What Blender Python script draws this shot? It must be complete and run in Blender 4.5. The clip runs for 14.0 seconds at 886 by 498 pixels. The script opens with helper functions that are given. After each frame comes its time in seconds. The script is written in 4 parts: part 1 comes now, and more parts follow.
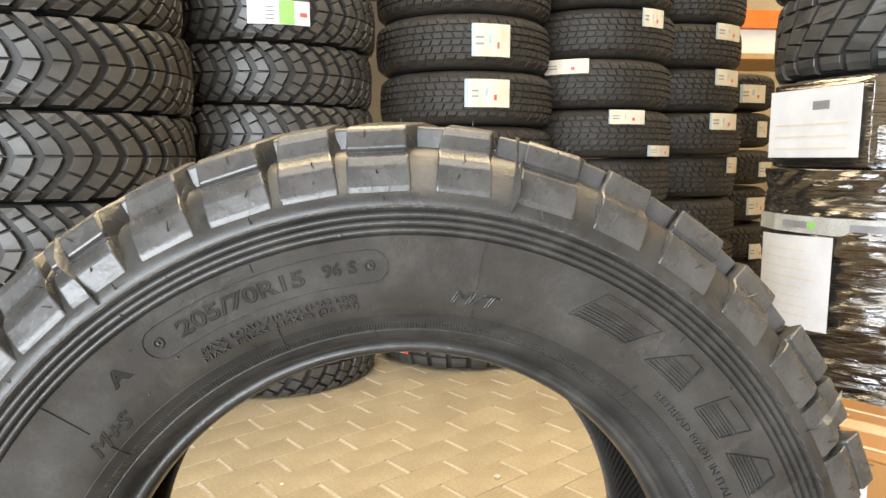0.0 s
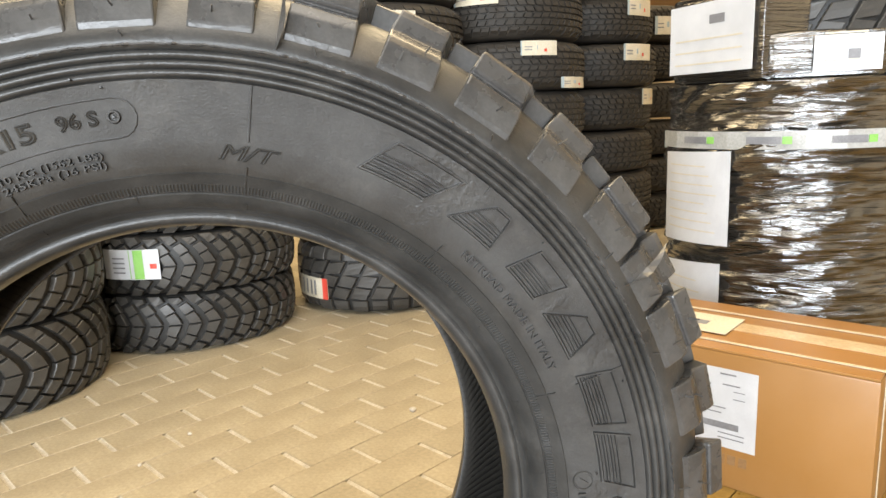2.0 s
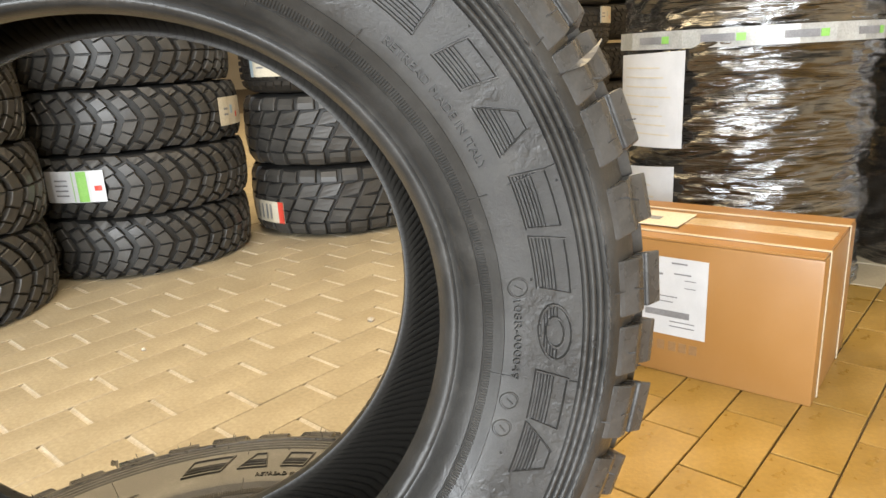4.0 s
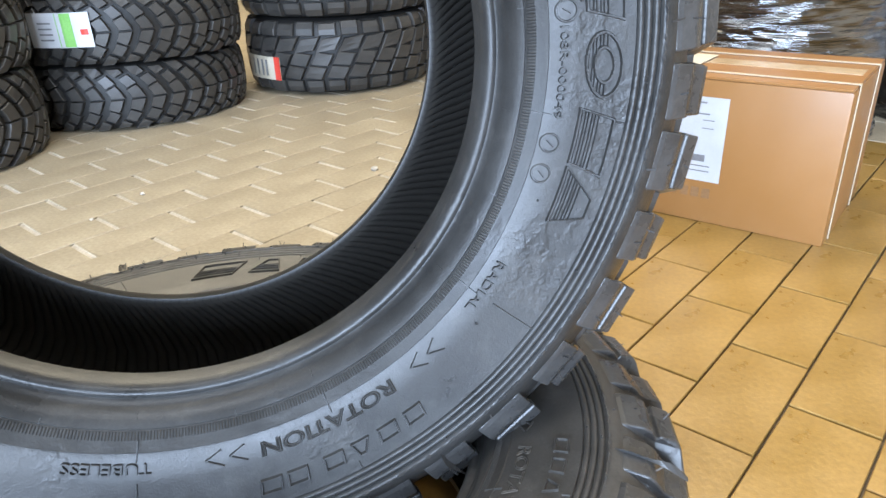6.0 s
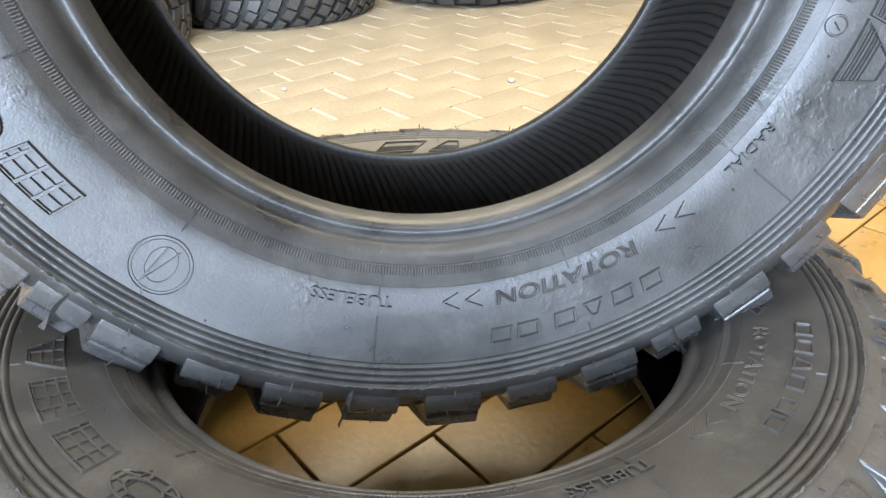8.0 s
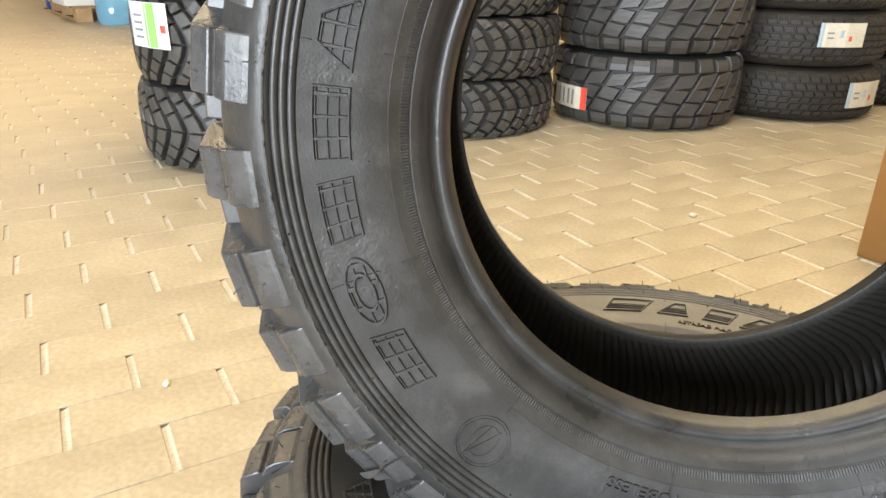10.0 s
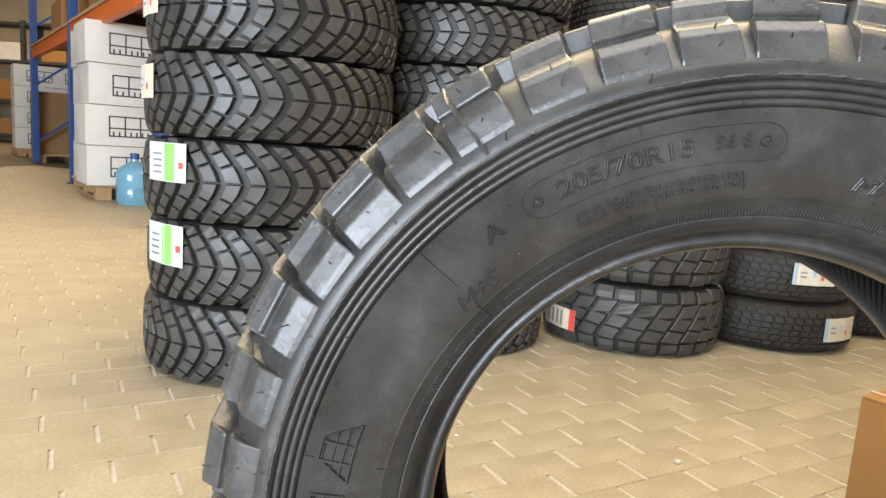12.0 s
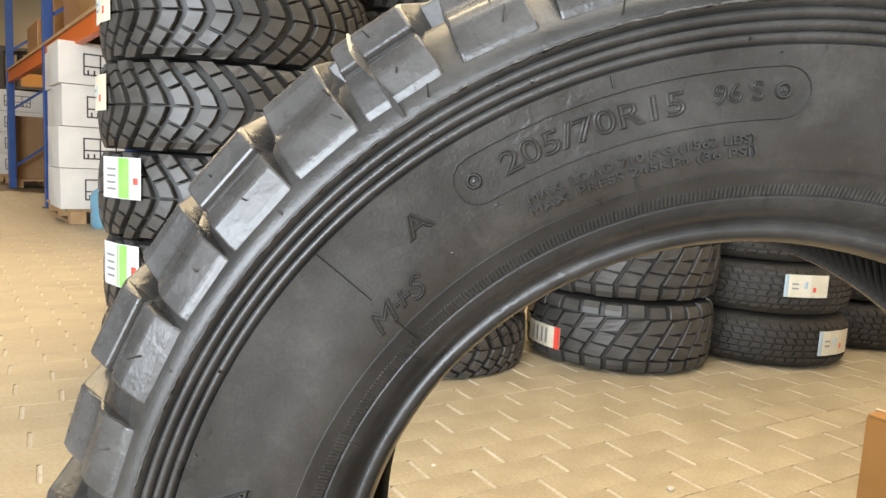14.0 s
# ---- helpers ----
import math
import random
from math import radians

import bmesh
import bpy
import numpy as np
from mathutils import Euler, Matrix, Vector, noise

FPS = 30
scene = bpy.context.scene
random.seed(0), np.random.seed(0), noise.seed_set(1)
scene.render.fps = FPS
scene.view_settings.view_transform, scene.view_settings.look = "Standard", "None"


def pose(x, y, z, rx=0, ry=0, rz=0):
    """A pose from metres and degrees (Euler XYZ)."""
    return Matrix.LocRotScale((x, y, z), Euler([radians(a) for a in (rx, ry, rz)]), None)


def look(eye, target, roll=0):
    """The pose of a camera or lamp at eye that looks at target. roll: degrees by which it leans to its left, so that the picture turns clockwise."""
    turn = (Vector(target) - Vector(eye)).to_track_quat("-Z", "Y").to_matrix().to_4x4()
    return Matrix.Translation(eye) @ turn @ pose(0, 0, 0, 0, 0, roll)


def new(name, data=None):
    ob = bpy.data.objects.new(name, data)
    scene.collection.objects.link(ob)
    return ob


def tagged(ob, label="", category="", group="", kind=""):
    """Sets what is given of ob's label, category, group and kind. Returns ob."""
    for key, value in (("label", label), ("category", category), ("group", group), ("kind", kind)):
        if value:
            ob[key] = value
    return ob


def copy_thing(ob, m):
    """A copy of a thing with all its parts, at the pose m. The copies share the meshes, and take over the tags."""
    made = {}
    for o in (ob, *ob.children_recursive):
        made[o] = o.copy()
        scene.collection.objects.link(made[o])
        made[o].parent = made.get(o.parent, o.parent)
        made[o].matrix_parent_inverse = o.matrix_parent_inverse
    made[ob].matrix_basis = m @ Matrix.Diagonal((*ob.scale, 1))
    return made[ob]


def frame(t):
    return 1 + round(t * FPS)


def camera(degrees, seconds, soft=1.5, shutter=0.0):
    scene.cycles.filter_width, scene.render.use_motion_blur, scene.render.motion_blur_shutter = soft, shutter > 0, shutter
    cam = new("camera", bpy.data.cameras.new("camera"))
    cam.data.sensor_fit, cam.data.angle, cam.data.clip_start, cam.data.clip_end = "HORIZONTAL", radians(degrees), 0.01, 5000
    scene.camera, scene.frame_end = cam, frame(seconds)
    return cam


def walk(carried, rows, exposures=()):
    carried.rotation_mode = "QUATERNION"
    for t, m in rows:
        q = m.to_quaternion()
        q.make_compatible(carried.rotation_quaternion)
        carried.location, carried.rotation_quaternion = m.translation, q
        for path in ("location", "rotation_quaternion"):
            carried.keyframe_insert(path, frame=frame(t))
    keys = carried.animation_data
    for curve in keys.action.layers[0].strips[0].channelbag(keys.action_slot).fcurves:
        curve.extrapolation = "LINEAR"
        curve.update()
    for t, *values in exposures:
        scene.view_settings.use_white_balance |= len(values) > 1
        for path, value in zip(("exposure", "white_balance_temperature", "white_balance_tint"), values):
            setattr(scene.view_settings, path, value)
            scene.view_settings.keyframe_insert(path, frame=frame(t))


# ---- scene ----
cam = camera(65.7, 14.0)
PATH = [
    (0, (-0.026, 0.188, 0.748), (0.206, 2.157, 0.486), -0.0),
    (0.5, (0.003, 0.193, 0.739), (0.278, 2.155, 0.461), -0.8),
    (1, (0.029, 0.196, 0.722), (0.345, 2.147, 0.414), -1.5),
    (1.5, (0.05, 0.203, 0.704), (0.408, 2.139, 0.352), -1.9),
    (2, (0.065, 0.207, 0.683), (0.456, 2.129, 0.292), -2.3),
    (2.2, (0.068, 0.209, 0.675), (0.471, 2.126, 0.27), -2.5),
    (4.3, (0.083, 0.203, 0.58), (0.561, 2.053, -0.012), -2.9),
    (4.5, (0.083, 0.204, 0.569), (0.562, 2.044, -0.052), -2.8),
    (5, (0.076, 0.206, 0.546), (0.554, 2.019, -0.152), -2.8),
    (5.5, (0.07, 0.208, 0.526), (0.538, 1.989, -0.255), -2.6),
    (6, (0.056, 0.211, 0.502), (0.502, 1.963, -0.354), -2.3),
    (6.5, (0.038, 0.213, 0.479), (0.446, 1.941, -0.441), -1.8),
    (7, (0.013, 0.215, 0.467), (0.367, 1.929, -0.5), -1.3),
    (7.5, (-0.013, 0.216, 0.46), (0.27, 1.926, -0.539), -0.9),
    (8, (-0.043, 0.219, 0.453), (0.147, 1.935, -0.557), -1.0),
    (8.5, (-0.079, 0.223, 0.462), (0.003, 1.953, -0.538), -1.2),
    (9, (-0.111, 0.222, 0.474), (-0.126, 1.974, -0.49), -1.1),
    (9.2, (-0.126, 0.22, 0.482), (-0.179, 1.985, -0.457), -1.0),
    (11.3, (-0.169, 0.206, 0.636), (-0.389, 2.141, 0.183), 2.7),
    (11.5, (-0.168, 0.204, 0.651), (-0.373, 2.152, 0.247), 3.1),
    (12, (-0.159, 0.199, 0.674), (-0.317, 2.169, 0.37), 3.9),
    (12.5, (-0.149, 0.207, 0.684), (-0.263, 2.188, 0.434), 4.0),
    (13, (-0.144, 0.215, 0.676), (-0.241, 2.2, 0.446), 3.7),
    (13.5, (-0.135, 0.253, 0.663), (-0.238, 2.237, 0.429), 3.3),
    (14, (-0.133, 0.3, 0.652), (-0.26, 2.281, 0.407), 3.0),
]
LIGHT = [(0.0, -0.04, 6550, 10), (2.2, -0.14, 6600, 10), (4.4, -0.16, 6750, 10), (5.0, -0.16, 6250, 10), (6.0, -0.04, 5300, 10), (7.5, 0.34, 5200, 10), (8.0, 0.52, 5500, 10),
         (8.5, 0.50, 6100, 10), (9.2, 0.32, 6500, 10), (11.3, -0.18, 6000, 10), (12.5, -0.06, 6300, 10), (14.0, -0.04, 6400, 10)]
walk(cam, [(t, look(eye, target, roll)) for t, eye, target, roll in PATH], LIGHT)

# ---- daylight and overhead fill ----
world = bpy.data.worlds.new("sky")
scene.world = world
world.use_nodes = True
wn = world.node_tree
sky = wn.nodes.new("ShaderNodeTexSky")
sky.sky_type = 'NISHITA'
sky.sun_disc = False
sky.sun_elevation = radians(49)
sky.sun_rotation = radians(197)
wn.nodes["Background"].inputs["Strength"].default_value = 0.12
wn.links.new(sky.outputs["Color"], wn.nodes["Background"].inputs["Color"])


sun = new("sun", bpy.data.lights.new("sun", 'SUN'))
sun.data.energy, sun.data.angle, sun.data.color = 4.0, radians(0.5), (1.0, 0.95, 0.88)
sun.matrix_world = look((-0.29 * 6, -0.96 * 6, 6 * math.tan(radians(49))), (0, 0, 0))


def area_lamp(name, m, sx, sy, watts, colour):
    data = bpy.data.lights.new(name, 'AREA')
    data.shape, data.size, data.size_y = 'RECTANGLE', sx, sy
    data.energy, data.color = watts, colour
    ob = new(name, data)
    ob.matrix_world = m
    return ob


# the sky's light in the wide gateway, and added fills under the closed roof
area_lamp("gateway_daylight", look((-3.0, -5.95, 1.75), (-0.1, 0.7, 1.2)), 7.0, 3.3, 1650, (0.86, 0.93, 1.0))
for lx, ly, sx, sy, watts, tint in ((-0.1, 0.4, 3.0, 2.0, 140, (1.0, 0.92, 0.80)), (1.9, 1.0, 1.0, 1.0, 14, (1.0, 0.70, 0.36)), (0.4, 3.6, 5.0, 3.0, 500, (1.0, 0.79, 0.48)), (-5.0, 7.5, 2.4, 2.4, 210, (1.0, 0.74, 0.42)), (-10.0, 13.0, 2.4, 2.4, 300, (1.0, 0.76, 0.46))):
    area_lamp("overhead_fill", look((lx, ly, 4.3), (lx, ly + 0.001, 0.0)), sx, sy, watts, tint)


# ---- materials ----
def material(name):
    m = bpy.data.materials.new(name)
    m.use_nodes = True
    nt = m.node_tree
    return m, nt, nt.nodes["Principled BSDF"]


def node(nt, kind, **values):
    n = nt.nodes.new(kind)
    for key, value in values.items():
        n.inputs[key.replace("_", " ")].default_value = value
    return n


def ramp(nt, source, stops):
    r = nt.nodes.new("ShaderNodeValToRGB")
    while len(r.color_ramp.elements) < len(stops):
        r.color_ramp.elements.new(0.5)
    for e, (p, c) in zip(r.color_ramp.elements, stops):
        e.position = p
        e.color = (*c, 1) if len(c) == 3 else c
    nt.links.new(source, r.inputs["Fac"])
    return r


def worn(name, dark, light, rough=(0.4, 0.6), scale=30.0, fine=400.0, bump=0.15, depth=0.001, metal=0.0, spread=0.0, coat=0.0, dust=0.0, flake=0.0):
    """Two scales of noise drive colour, gloss and relief; spread varies the tone from piece to piece."""
    m, nt, bs = material(name)
    tc = nt.nodes.new("ShaderNodeTexCoord")
    big = node(nt, "ShaderNodeTexNoise", Scale=scale, Detail=5.0, Roughness=0.6)
    small = node(nt, "ShaderNodeTexNoise", Scale=fine, Detail=3.0, Roughness=0.6)
    for n in (big, small):
        nt.links.new(tc.outputs["Object"], n.inputs["Vector"])
    col = ramp(nt, big.outputs["Fac"], [(0.3, dark), (0.7, light)])
    out = col.outputs["Color"]
    mix = nt.nodes.new("ShaderNodeMix")
    mix.data_type, mix.blend_type = 'RGBA', 'MULTIPLY'
    mix.inputs[0].default_value = 0.5
    grain = ramp(nt, small.outputs["Fac"], [(0.3, (0.55, 0.55, 0.55)), (0.75, (1.1, 1.1, 1.1))])
    nt.links.new(out, mix.inputs[6])
    nt.links.new(grain.outputs["Color"], mix.inputs[7])
    out = mix.outputs[2]
    if dust:
        cloud = node(nt, "ShaderNodeTexNoise", Scale=34.0, Detail=8.0, Roughness=0.75)
        nt.links.new(tc.outputs["Object"], cloud.inputs["Vector"])
        mask = ramp(nt, cloud.outputs["Fac"], [(0.52, (0, 0, 0)), (0.68, (dust, dust, dust))])
        lay = nt.nodes.new("ShaderNodeMix")
        lay.data_type = 'RGBA'
        lay.inputs[7].default_value = (0.16, 0.15, 0.135, 1)
        nt.links.new(mask.outputs["Color"], lay.inputs[0])
        nt.links.new(out, lay.inputs[6])
        out = lay.outputs[2]
    if spread:
        info = nt.nodes.new("ShaderNodeObjectInfo")
        isl = nt.nodes.new("ShaderNodeNewGeometry")
        add = nt.nodes.new("ShaderNodeMath")
        add.operation = 'ADD'
        nt.links.new(info.outputs["Random"], add.inputs[0])
        nt.links.new(isl.outputs["Random Per Island"], add.inputs[1])
        fr = nt.nodes.new("ShaderNodeMath")
        fr.operation = 'FRACT'
        nt.links.new(add.outputs[0], fr.inputs[0])
        hsv = nt.nodes.new("ShaderNodeHueSaturation")
        mr = node(nt, "ShaderNodeMapRange", To_Min=1 - spread, To_Max=1 + spread)
        nt.links.new(fr.outputs[0], mr.inputs["Value"])
        nt.links.new(mr.outputs["Result"], hsv.inputs["Value"])
        nt.links.new(out, hsv.inputs["Color"])
        out = hsv.outputs["Color"]
    nt.links.new(out, bs.inputs["Base Color"])
    rr = node(nt, "ShaderNodeMapRange", From_Min=0.3, From_Max=0.7, To_Min=rough[0], To_Max=rough[1])
    nt.links.new(big.outputs["Fac"], rr.inputs["Value"])
    nt.links.new(rr.outputs["Result"], bs.inputs["Roughness"])
    bs.inputs["Metallic"].default_value = metal
    bs.inputs["Coat Weight"].default_value = coat
    b = node(nt, "ShaderNodeBump", Strength=bump, Distance=depth)
    nt.links.new(small.outputs["Fac"], b.inputs["Height"])
    nt.links.new(b.outputs["Normal"], bs.inputs["Normal"])
    if flake:
        where = node(nt, "ShaderNodeTexNoise", Scale=16.0, Detail=2.0)
        chip = node(nt, "ShaderNodeTexNoise", Scale=170.0, Detail=2.0, Roughness=0.5)
        for n in (where, chip):
            nt.links.new(tc.outputs["Object"], n.inputs["Vector"])
        area = ramp(nt, where.outputs["Fac"], [(0.5, (0, 0, 0)), (0.62, (1, 1, 1))])
        edge = ramp(nt, chip.outputs["Fac"], [(0.44, (0, 0, 0)), (0.62, (1, 1, 1))])
        both = nt.nodes.new("ShaderNodeMath")
        both.operation = 'MULTIPLY'
        nt.links.new(area.outputs["Color"], both.inputs[0])
        nt.links.new(edge.outputs["Color"], both.inputs[1])
        scab = node(nt, "ShaderNodeBump", Strength=flake, Distance=0.0008)
        nt.links.new(both.outputs[0], scab.inputs["Height"])
        nt.links.new(b.outputs["Normal"], scab.inputs["Normal"])
        nt.links.new(scab.outputs["Normal"], bs.inputs["Normal"])
    return m


RUBBER = worn("moulded_rubber", (0.024, 0.0235, 0.0225), (0.050, 0.0485, 0.046), (0.26, 0.46), 22, 700, 0.2, 0.0008, dust=0.14, flake=0.22)
RUBBER.node_tree.nodes["Principled BSDF"].inputs["Specular IOR Level"].default_value = 0.42
# dustier rubber; its colour is also lifted to replace missing light from above
DUSTY_LIT = worn("dusty_lit_rubber", (0.045, 0.042, 0.038), (0.085, 0.079, 0.070), (0.34, 0.52), 18, 700, 0.2, 0.0008, dust=0.3, flake=0.2)
LUG = worn("tread_rubber", (0.042, 0.041, 0.040), (0.080, 0.078, 0.076), (0.22, 0.36), 35, 500, 0.15, 0.0008, dust=0.14, flake=0.2)
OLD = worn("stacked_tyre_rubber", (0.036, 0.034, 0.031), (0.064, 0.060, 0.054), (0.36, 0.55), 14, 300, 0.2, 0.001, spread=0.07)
# casing rubber darker than the blocks: shade in the grooves put into its colour
GROOVE_SHADE = worn("groove_shade_rubber", (0.012, 0.011, 0.010), (0.022, 0.021, 0.019), (0.5, 0.65), 14, 300, 0.2, 0.001)
DULL = worn("road_tyre_rubber", (0.016, 0.0130, 0.0095), (0.028, 0.0225, 0.0165), (0.58, 0.78), 12, 300, 0.2, 0.001, spread=0.12)
PAVER = worn("concrete_paver", (0.310, 0.255, 0.168), (0.420, 0.356, 0.245), (0.42, 0.62), 7, 130, 0.3, 0.0015, spread=0.06)
PAVER_OCHRE = worn("ochre_concrete_paver", (0.25, 0.148, 0.03), (0.345, 0.215, 0.06), (0.22, 0.46), 9, 130, 0.3, 0.0015, spread=0.08)
SAND = worn("joint_sand", (0.10, 0.075, 0.045), (0.2, 0.155, 0.10), (0.8, 0.95), 20, 260, 0.5, 0.002)
FILLER = worn("lime_joint_filler", (0.42, 0.37, 0.285), (0.58, 0.525, 0.435), (0.7, 0.9), 30, 240, 0.5, 0.002)
CARD = worn("brown_cardboard", (0.30, 0.147, 0.042), (0.35, 0.18, 0.06), (0.30, 0.44), 6, 1400, 0.05, 0.0006, spread=0.06)
CARD_DARK = worn("dark_cardboard", (0.24, 0.13, 0.05), (0.3, 0.17, 0.07), (0.6, 0.75), 6, 220, 0.1, 0.0006)
WHITE_CARD = worn("white_cardboard", (0.62, 0.6, 0.56), (0.72, 0.7, 0.66), (0.5, 0.65), 5, 200, 0.1, 0.0006, spread=0.05)
PAPER = worn("white_paper", (0.52, 0.53, 0.55), (0.62, 0.63, 0.65), (0.3, 0.5), 12, 1500, 0.06, 0.0004)
OLD_PAPER = worn("cream_label_paper", (0.54, 0.48, 0.35), (0.64, 0.58, 0.46), (0.5, 0.6), 12, 200, 0.06, 0.0004)
INK = worn("grey_print", (0.16, 0.16, 0.17), (0.24, 0.24, 0.25), (0.5, 0.6), 20, 300, 0.05, 0.0003)
BLACK_INK = worn("black_print", (0.03, 0.03, 0.03), (0.05, 0.05, 0.05), (0.5, 0.6), 20, 300, 0.05, 0.0003)
GREEN = worn("green_print", (0.2, 0.46, 0.08), (0.27, 0.54, 0.14), (0.5, 0.6), 20, 300, 0.05, 0.0003)
RED = worn("red_print", (0.6, 0.05, 0.03), (0.7, 0.08, 0.05), (0.5, 0.6), 20, 300, 0.05, 0.0003)
BLUE_INK = worn("blue_print", (0.3, 0.38, 0.42), (0.38, 0.46, 0.5), (0.5, 0.6), 20, 300, 0.05, 0.0003)
BLUE = worn("blue_rack_paint", (0.012, 0.05, 0.2), (0.02, 0.075, 0.28), (0.35, 0.5), 9, 200, 0.1, 0.0006)
ORANGE = worn("orange_beam_paint", (0.62, 0.12, 0.015), (0.75, 0.17, 0.03), (0.35, 0.5), 9, 200, 0.1, 0.0006)
WOOD = worn("pallet_wood", (0.34, 0.2, 0.09), (0.5, 0.32, 0.16), (0.6, 0.8), 14, 160, 0.4, 0.002, spread=0.1)
WALL = worn("warehouse_wall_paint", (0.42, 0.34, 0.22), (0.5, 0.41, 0.28), (0.7, 0.85), 1.5, 60, 0.2, 0.002)
ROOF = worn("roof_sheet", (0.3, 0.28, 0.24), (0.38, 0.35, 0.3), (0.6, 0.8), 1.5, 60, 0.2, 0.002)
STEEL = worn("dark_steel", (0.03, 0.03, 0.032), (0.06, 0.06, 0.06), (0.4, 0.6), 8, 200, 0.1, 0.0006)
TAPE = worn("clear_packing_tape", (0.5, 0.36, 0.2), (0.62, 0.48, 0.32), (0.12, 0.22), 16, 200, 0.1, 0.0006)
GREY_TAPE = worn("milky_printed_tape", (0.34, 0.34, 0.32), (0.44, 0.44, 0.42), (0.12, 0.25), 16, 200, 0.1, 0.0006)
STRAP = worn("white_strap", (0.5, 0.41, 0.28), (0.6, 0.5, 0.36), (0.4, 0.5), 16, 200, 0.1, 0.0006)
JUG, jn, jb = material("blue_water_jug")
jb.inputs["Base Color"].default_value = (0.3, 0.62, 0.85, 1)
jb.inputs["Roughness"].default_value = 0.12
jb.inputs["Transmission Weight"].default_value = 0.6

# black stretch film with long sideways wrinkles
FILM, nt, bs = material("black_stretch_film")
tc = nt.nodes.new("ShaderNodeTexCoord")
mp = nt.nodes.new("ShaderNodeMapping")
mp.inputs["Scale"].default_value = (2.0, 2.0, 40.0)
mp.inputs["Rotation"].default_value = (0.05, 0.06, 0.0)
n1 = node(nt, "ShaderNodeTexNoise", Scale=2.0, Detail=4.5, Roughness=0.58, Distortion=0.5)
n2 = node(nt, "ShaderNodeTexNoise", Scale=0.9, Detail=2.0)
nt.links.new(tc.outputs["Object"], mp.inputs["Vector"])
nt.links.new(mp.outputs["Vector"], n1.inputs["Vector"])
nt.links.new(tc.outputs["Object"], n2.inputs["Vector"])
cr = ramp(nt, n1.outputs["Fac"], [(0.35, (0.008, 0.007, 0.006)), (0.7, (0.03, 0.024, 0.017))])
nt.links.new(cr.outputs["Color"], bs.inputs["Base Color"])
bs.inputs["Roughness"].default_value = 0.06
bs.inputs["IOR"].default_value = 1.9
bs.inputs["Coat IOR"].default_value = 1.8
bs.inputs["Coat Weight"].default_value = 1.0
bs.inputs["Coat Roughness"].default_value = 0.05
bp = node(nt, "ShaderNodeBump", Strength=1.0, Distance=0.008)
nt.links.new(n1.outputs["Fac"], bp.inputs["Height"])
nt.links.new(bp.outputs["Normal"], bs.inputs["Normal"])
nt.links.new(bp.outputs["Normal"], bs.inputs["Coat Normal"])

# inner liner: slanting fine ribs that run round the inside
LINER, nt, bs = material("ribbed_inner_liner")
tc = nt.nodes.new("ShaderNodeTexCoord")
sp = nt.nodes.new("ShaderNodeSeparateXYZ")
nt.links.new(tc.outputs["Object"], sp.inputs[0])


def maths(op, a, b=None):
    n = nt.nodes.new("ShaderNodeMath")
    n.operation = op
    for k, v in enumerate((a, b)):
        if v is None:
            continue
        if isinstance(v, (int, float)):
            n.inputs[k].default_value = v
        else:
            nt.links.new(v, n.inputs[k])
    return n.outputs[0]


ang = maths('ARCTAN2', sp.outputs["X"], sp.outputs["Z"])
ph = maths('ADD', maths('MULTIPLY', ang, 205.0), maths('MULTIPLY', sp.outputs["Y"], 720.0))
rib = maths('POWER', maths('ABSOLUTE', maths('SINE', maths('MULTIPLY', ph, 0.5))), 0.6)
rad = maths('SQRT', maths('ADD', maths('MULTIPLY', sp.outputs["X"], sp.outputs["X"]), maths('MULTIPLY', sp.outputs["Z"], sp.outputs["Z"])))
fade = node(nt, "ShaderNodeMapRange", From_Min=0.190, From_Max=0.200)
nt.links.new(rad, fade.inputs["Value"])
bp = node(nt, "ShaderNodeBump", Strength=0.8, Distance=0.0018)
nt.links.new(maths('MULTIPLY', rib, fade.outputs["Result"]), bp.inputs["Height"])
nt.links.new(bp.outputs["Normal"], bs.inputs["Normal"])
# colour drops in the grooves: the shade between ribs is painted in
cr = ramp(nt, rib, [(0.1, (0.006, 0.0052, 0.0045)), (0.6, (0.026, 0.0235, 0.020))])
nt.links.new(cr.outputs["Color"], bs.inputs["Base Color"])
bs.inputs["Roughness"].default_value = 0.45


# ---- mesh helpers ----
def mesh_object(name, bm, mat, parent=None, label="", smooth=None):
    me = bpy.data.meshes.new(name)
    bm.normal_update()
    bm.to_mesh(me)
    bm.free()
    return data_object(name, me, mat, parent, label, smooth)


def data_object(name, me, mat, parent=None, label="", smooth=None):
    if mat and not me.materials:
        me.materials.append(mat)
    if smooth is not None:
        me.shade_smooth()
        if smooth < 179:
            me.set_sharp_from_angle(angle=radians(smooth))
    ob = new(name, me)
    if parent:
        ob.parent = parent
    if label:
        tagged(ob, label)
    return ob


def part(name, bm, mat, parent, label="", smooth=None):
    return mesh_object(name, bm, mat, parent, label, smooth)


def thing(name, m, label, category, group="", kind=""):
    ob = new(name)
    ob.matrix_world = m
    return tagged(ob, label, category, group, kind)


